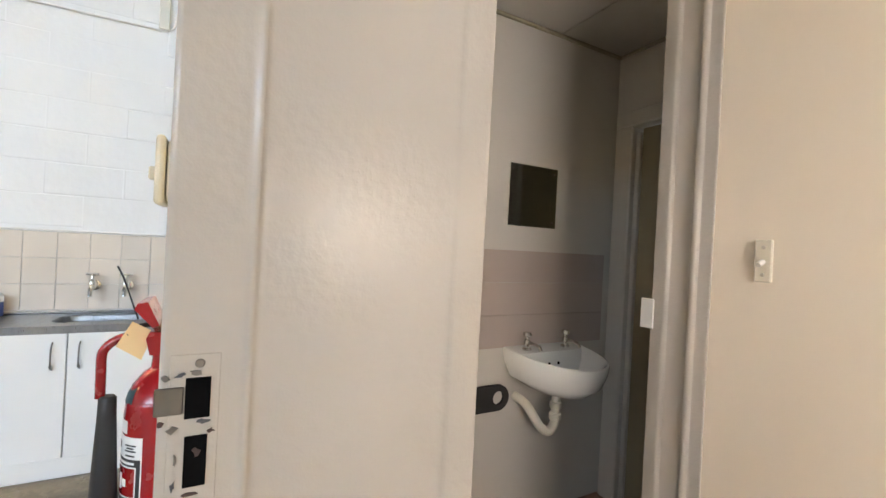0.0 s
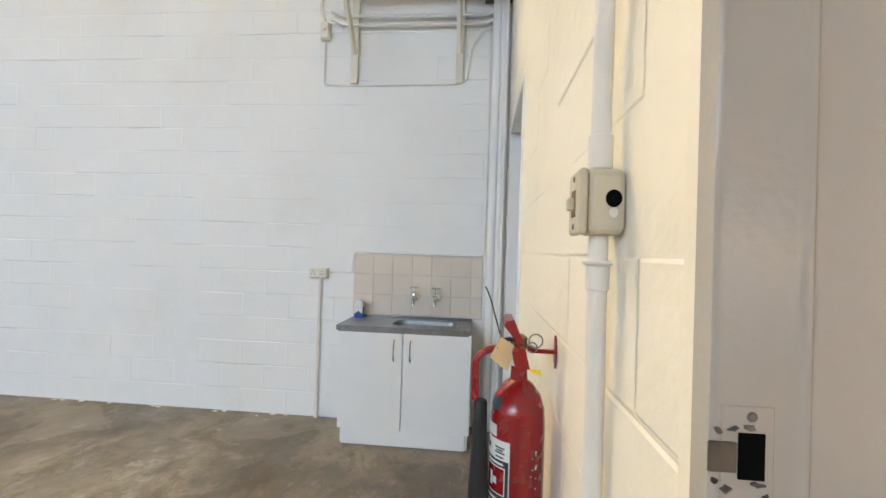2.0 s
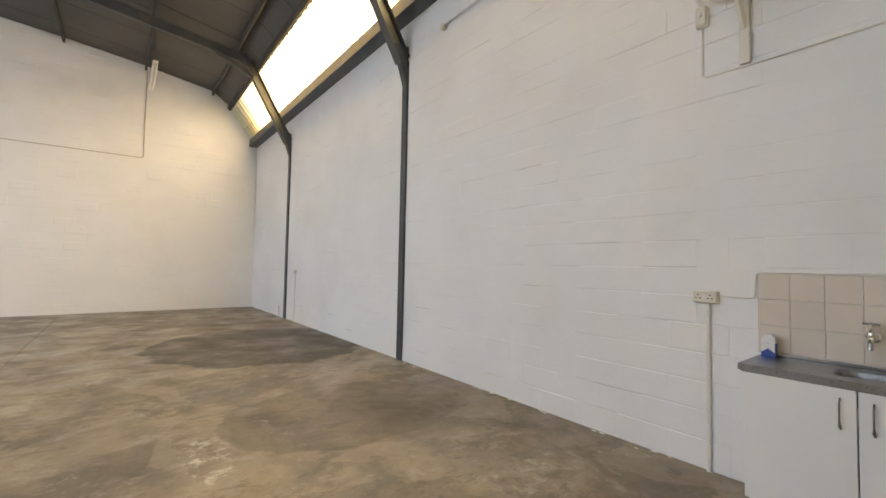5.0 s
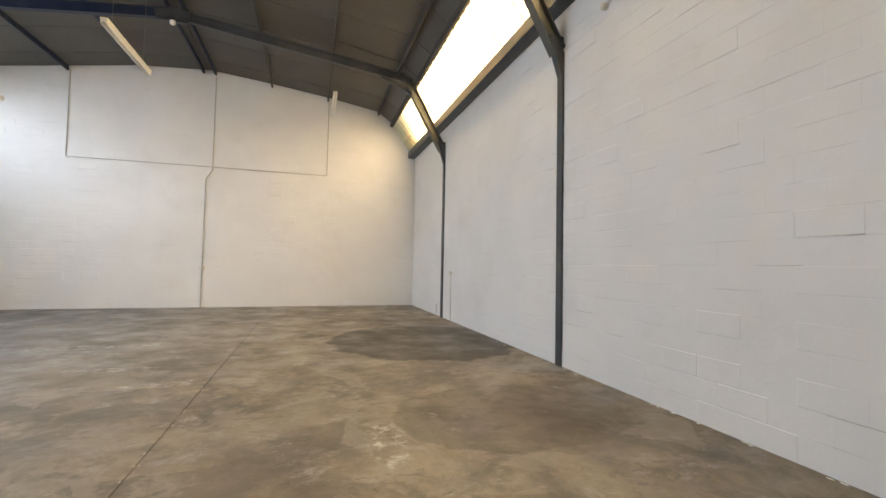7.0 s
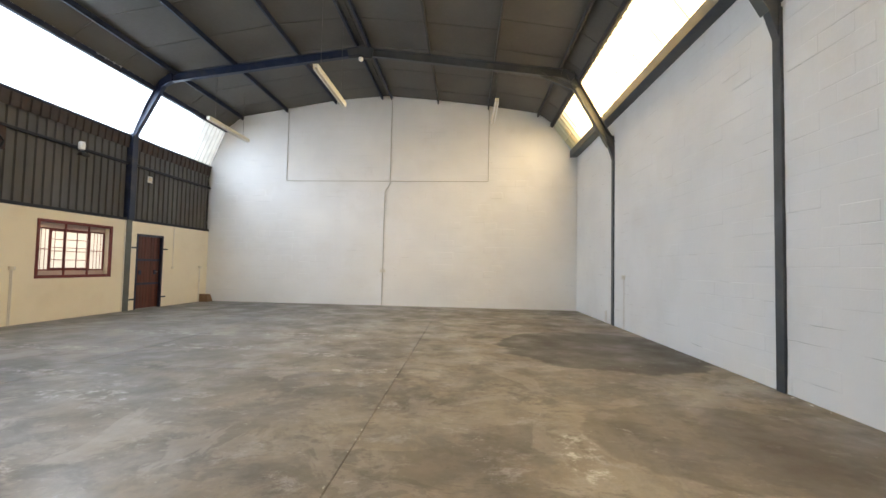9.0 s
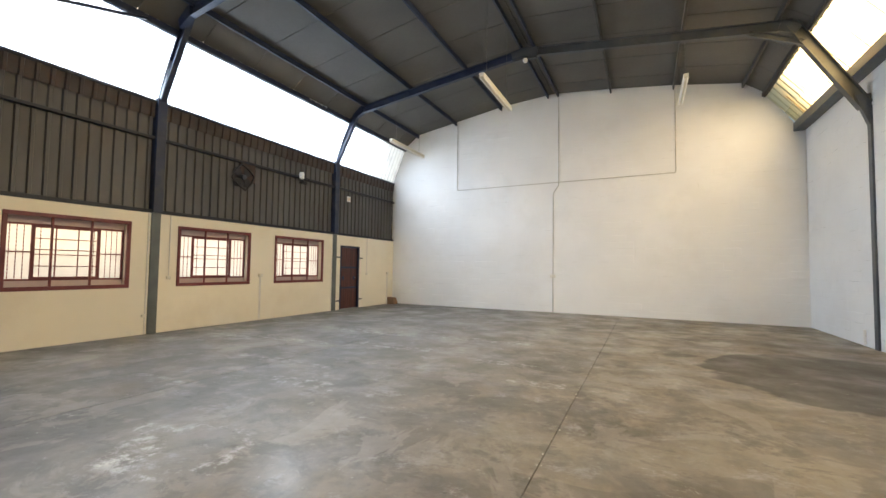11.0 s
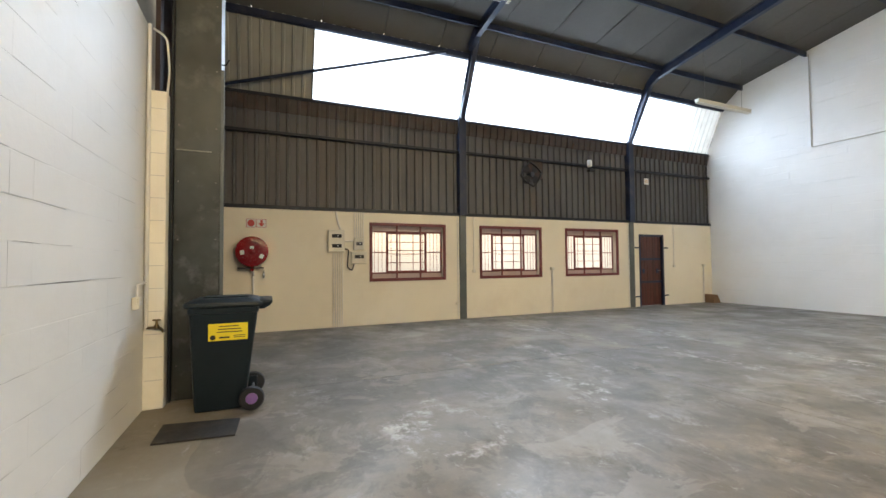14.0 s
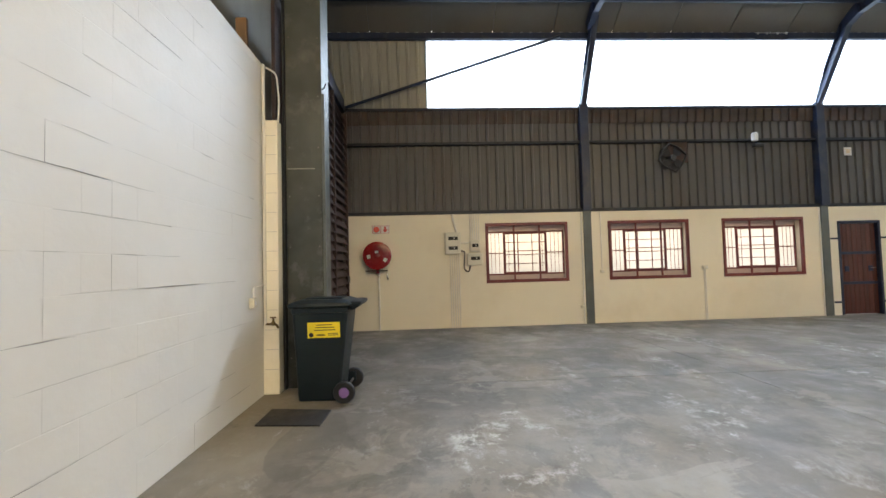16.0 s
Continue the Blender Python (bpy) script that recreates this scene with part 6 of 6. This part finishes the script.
def basin_ring(bm, k, z, back, lift):
    """A D-shaped ring round the bowl: k of the full width, its flat side back metres off the wall."""
    ring = []
    for q in range(30):
        a = math.pi * q / 20
        if q <= 20:
            x, y = -0.36 * max(math.sin(a), 0.0) ** 0.75, 0.212 * math.cos(a)
        else:
            x, y = 0.0, -0.212 + 0.424 * (q - 20) / 10
        x = -0.17 + (x + 0.17) * k
        ring.append(bm.verts.new((min(x, -back), y * k, z + lift * (1 + x / 0.36))))
    return ring


bm = bmesh.new()
levels = [basin_ring(bm, k, z, back, lift) for k, z, back, lift in ((0.30, -0.150, 0.0, 0.0), (0.62, -0.132, 0.0, 0.0), (0.86, -0.095, 0.0, 0.0), (0.965, -0.045, 0.0, 0.01), (1.0, -0.012, 0.0, 0.03), (0.99, 0.0, 0.0, 0.03), (0.95, 0.002, 0.002, 0.03),
                                                                   (0.90, -0.006, 0.085, 0.02), (0.84, -0.03, 0.10, 0.0), (0.70, -0.085, 0.11, 0.0), (0.40, -0.125, 0.12, 0.0), (0.10, -0.135, 0.15, 0.0))]
for a, c in zip(levels, levels[1:]):
    for i in range(30):
        bm.faces.new((a[i], a[(i + 1) % 30], c[(i + 1) % 30], c[i]))
bm.faces.new(levels[0]), bm.faces.new(levels[-1])
part("bowl", bm, CERAMIC, bas, "", True)
for y in (-0.025, 0.03):
    part("overflow", lathe([(0.0, 0.0), (0.007, 0.0), (0.007, 0.002), (0.0, 0.002)], 12, pose(-0.108, y, -0.035, 0, -80, 0)), HOLE, bas, "dark overflow hole")
for y in (0.115, -0.115):
    t = part("tap", tube([(-0.05, y, 0.040), (-0.10, y, 0.056), (-0.135, y, 0.052), (-0.145, y, 0.036)], [0.010, 0.011, 0.010, 0.009, 0.009, 0.008], 0.02), CHROME, bas, "chrome pillar tap", True)
    part("tap_body", lathe([(0.021, 0.020), (0.021, 0.026), (0.014, 0.032), (0.016, 0.05), (0.013, 0.066), (0.008, 0.070), (0.008, 0.078), (0.019, 0.083), (0.021, 0.092), (0.017, 0.100), (0.0, 0.102)], 16, pose(-0.05, y, 0)), CHROME, t, "", True)
part("waste_pipe", tube([(-0.13, 0.0, -0.14), (-0.13, 0.0, -0.30), (-0.13, 0.035, -0.335), (-0.12, 0.075, -0.31), (-0.06, 0.115, -0.215), (-0.0, 0.135, -0.20)], 0.020, 0.03, 10), PLASTIC_W, bas, "white plastic trap", True)
for z in (-0.215, -0.265):
    part("nut", lathe([(0.021, z + 0.016), (0.027, z + 0.012), (0.027, z - 0.012), (0.021, z - 0.016)], 14, pose(-0.13, 0.0, 0)), PLASTIC_W, bas, "", True)
dr = thing("door_4", "dim brown toilet cubicle door in a cream frame", "door", kind="structure")
# the frame takes the same paint, darkened for the dim room
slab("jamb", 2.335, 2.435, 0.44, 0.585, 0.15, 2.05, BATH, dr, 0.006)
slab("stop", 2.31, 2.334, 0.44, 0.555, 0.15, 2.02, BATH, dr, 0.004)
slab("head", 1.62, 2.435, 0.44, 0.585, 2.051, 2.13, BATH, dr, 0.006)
slab("leaf", 1.63, 2.308, 0.50, 0.54, 0.16, 2.04, DOOR_OLIVE, dr, 0.003)

# ---------- blockwork, last ----------
block_face(wall_east, (XE, YN, 0), (0, -1, 0), YN - 2.40, 5.0, WHITE, (YN - 7.6, YN - 3.6, 2.7), ((YN - 3.61, YN - 2.553, 0.86, 1.366),), relief=2.6)
block_face(wall_north, (XW - 0.05, YN, 0), (1, 0, 0), XE - XW + 0.05, 7.0, WHITE, (4.0, 8.2, 2.9), (), lambda s: ceiling_height(XW - 0.05 + s), 3.0)
block_face(wall_south, (0.0, Y_BLOCK_W, 0), (-1, 0, 0), 3.88, S_TOP, OFF_WHITE, (0.0, 4.0, 3.6), relief=1.0)
block_face(wall_south2, (XE, Y_BLOCK_E, 0), (-1, 0, 0), XE - 1.40, S_TOP, CREAM2, (0.0, 3.0, 3.4), ((XE - D2[1] - 0.02, XE - D2[0] + 0.02, 0, 2.34),), relief=1.9)
# besides hairlines, these grey dashes paint the short shadows of block edges
crack_lines(wall_east, (XE, YN, 0), (0, -1, 0), YN - 2.45, 4.9, 210, CRACK, ((YN - 3.75, YN - 2.4, 0, 1.5),))
crack_lines(wall_east, (XE, YN, 0), (0, -1, 0), YN - 2.45, 4.9, 52, CRACK_DARK, ((YN - 3.75, YN - 2.4, 0, 1.5),))
crack_lines(wall_south, (0.0, Y_BLOCK_W, 0), (-1, 0, 0), 3.85, S_TOP, 60, CRACK)
crack_lines(wall_south, (0.0, Y_BLOCK_W, 0), (-1, 0, 0), 3.85, S_TOP, 55, CRACK_DARK)
crack_lines(wall_north, (XW, YN, 0), (1, 0, 0), XE - XW, 5.2, 110, CRACK)

# paint flakes along the foot of the east wall
bm = bmesh.new()
for i in range(34):
    y = 2.8 + 9 * random.random() ** 1.6
    x, r = XE - 0.015 - abs(random.gauss(0, 0.03)), random.uniform(0.005, 0.022)
    ring = [bm.verts.new((x + r * random.uniform(0.5, 1) * math.cos(a), y + 1.8 * r * random.uniform(0.5, 1) * math.sin(a), 0.0022)) for a in (0, 1.0, 2.1, 3.2, 4.2, 5.3)]
    bm.faces.new(ring)
flakes = part("paint_flakes", bm, WHITE)
tagged(flakes, "white paint flakes along the wall foot", "debris", kind="stuff")

# crumbs along the saw-cut joint
bm = bmesh.new()
for i in range(70):
    y, r = random.uniform(3.6, 14.5), random.uniform(0.004, 0.016)
    x = -0.03 + random.choice((-1, 1)) * (0.006 + abs(random.gauss(0, 0.008)))
    bm.faces.new([bm.verts.new((x + r * 0.6 * random.uniform(0.5, 1) * math.cos(a), y + 1.9 * r * random.uniform(0.5, 1) * math.sin(a), 0.0018)) for a in (0, 1.0, 2.1, 3.2, 4.2, 5.3)])
tagged(part("joint_crumbs", bm, PAVING), "pale crumbs of concrete along a floor joint", "debris", kind="stuff")
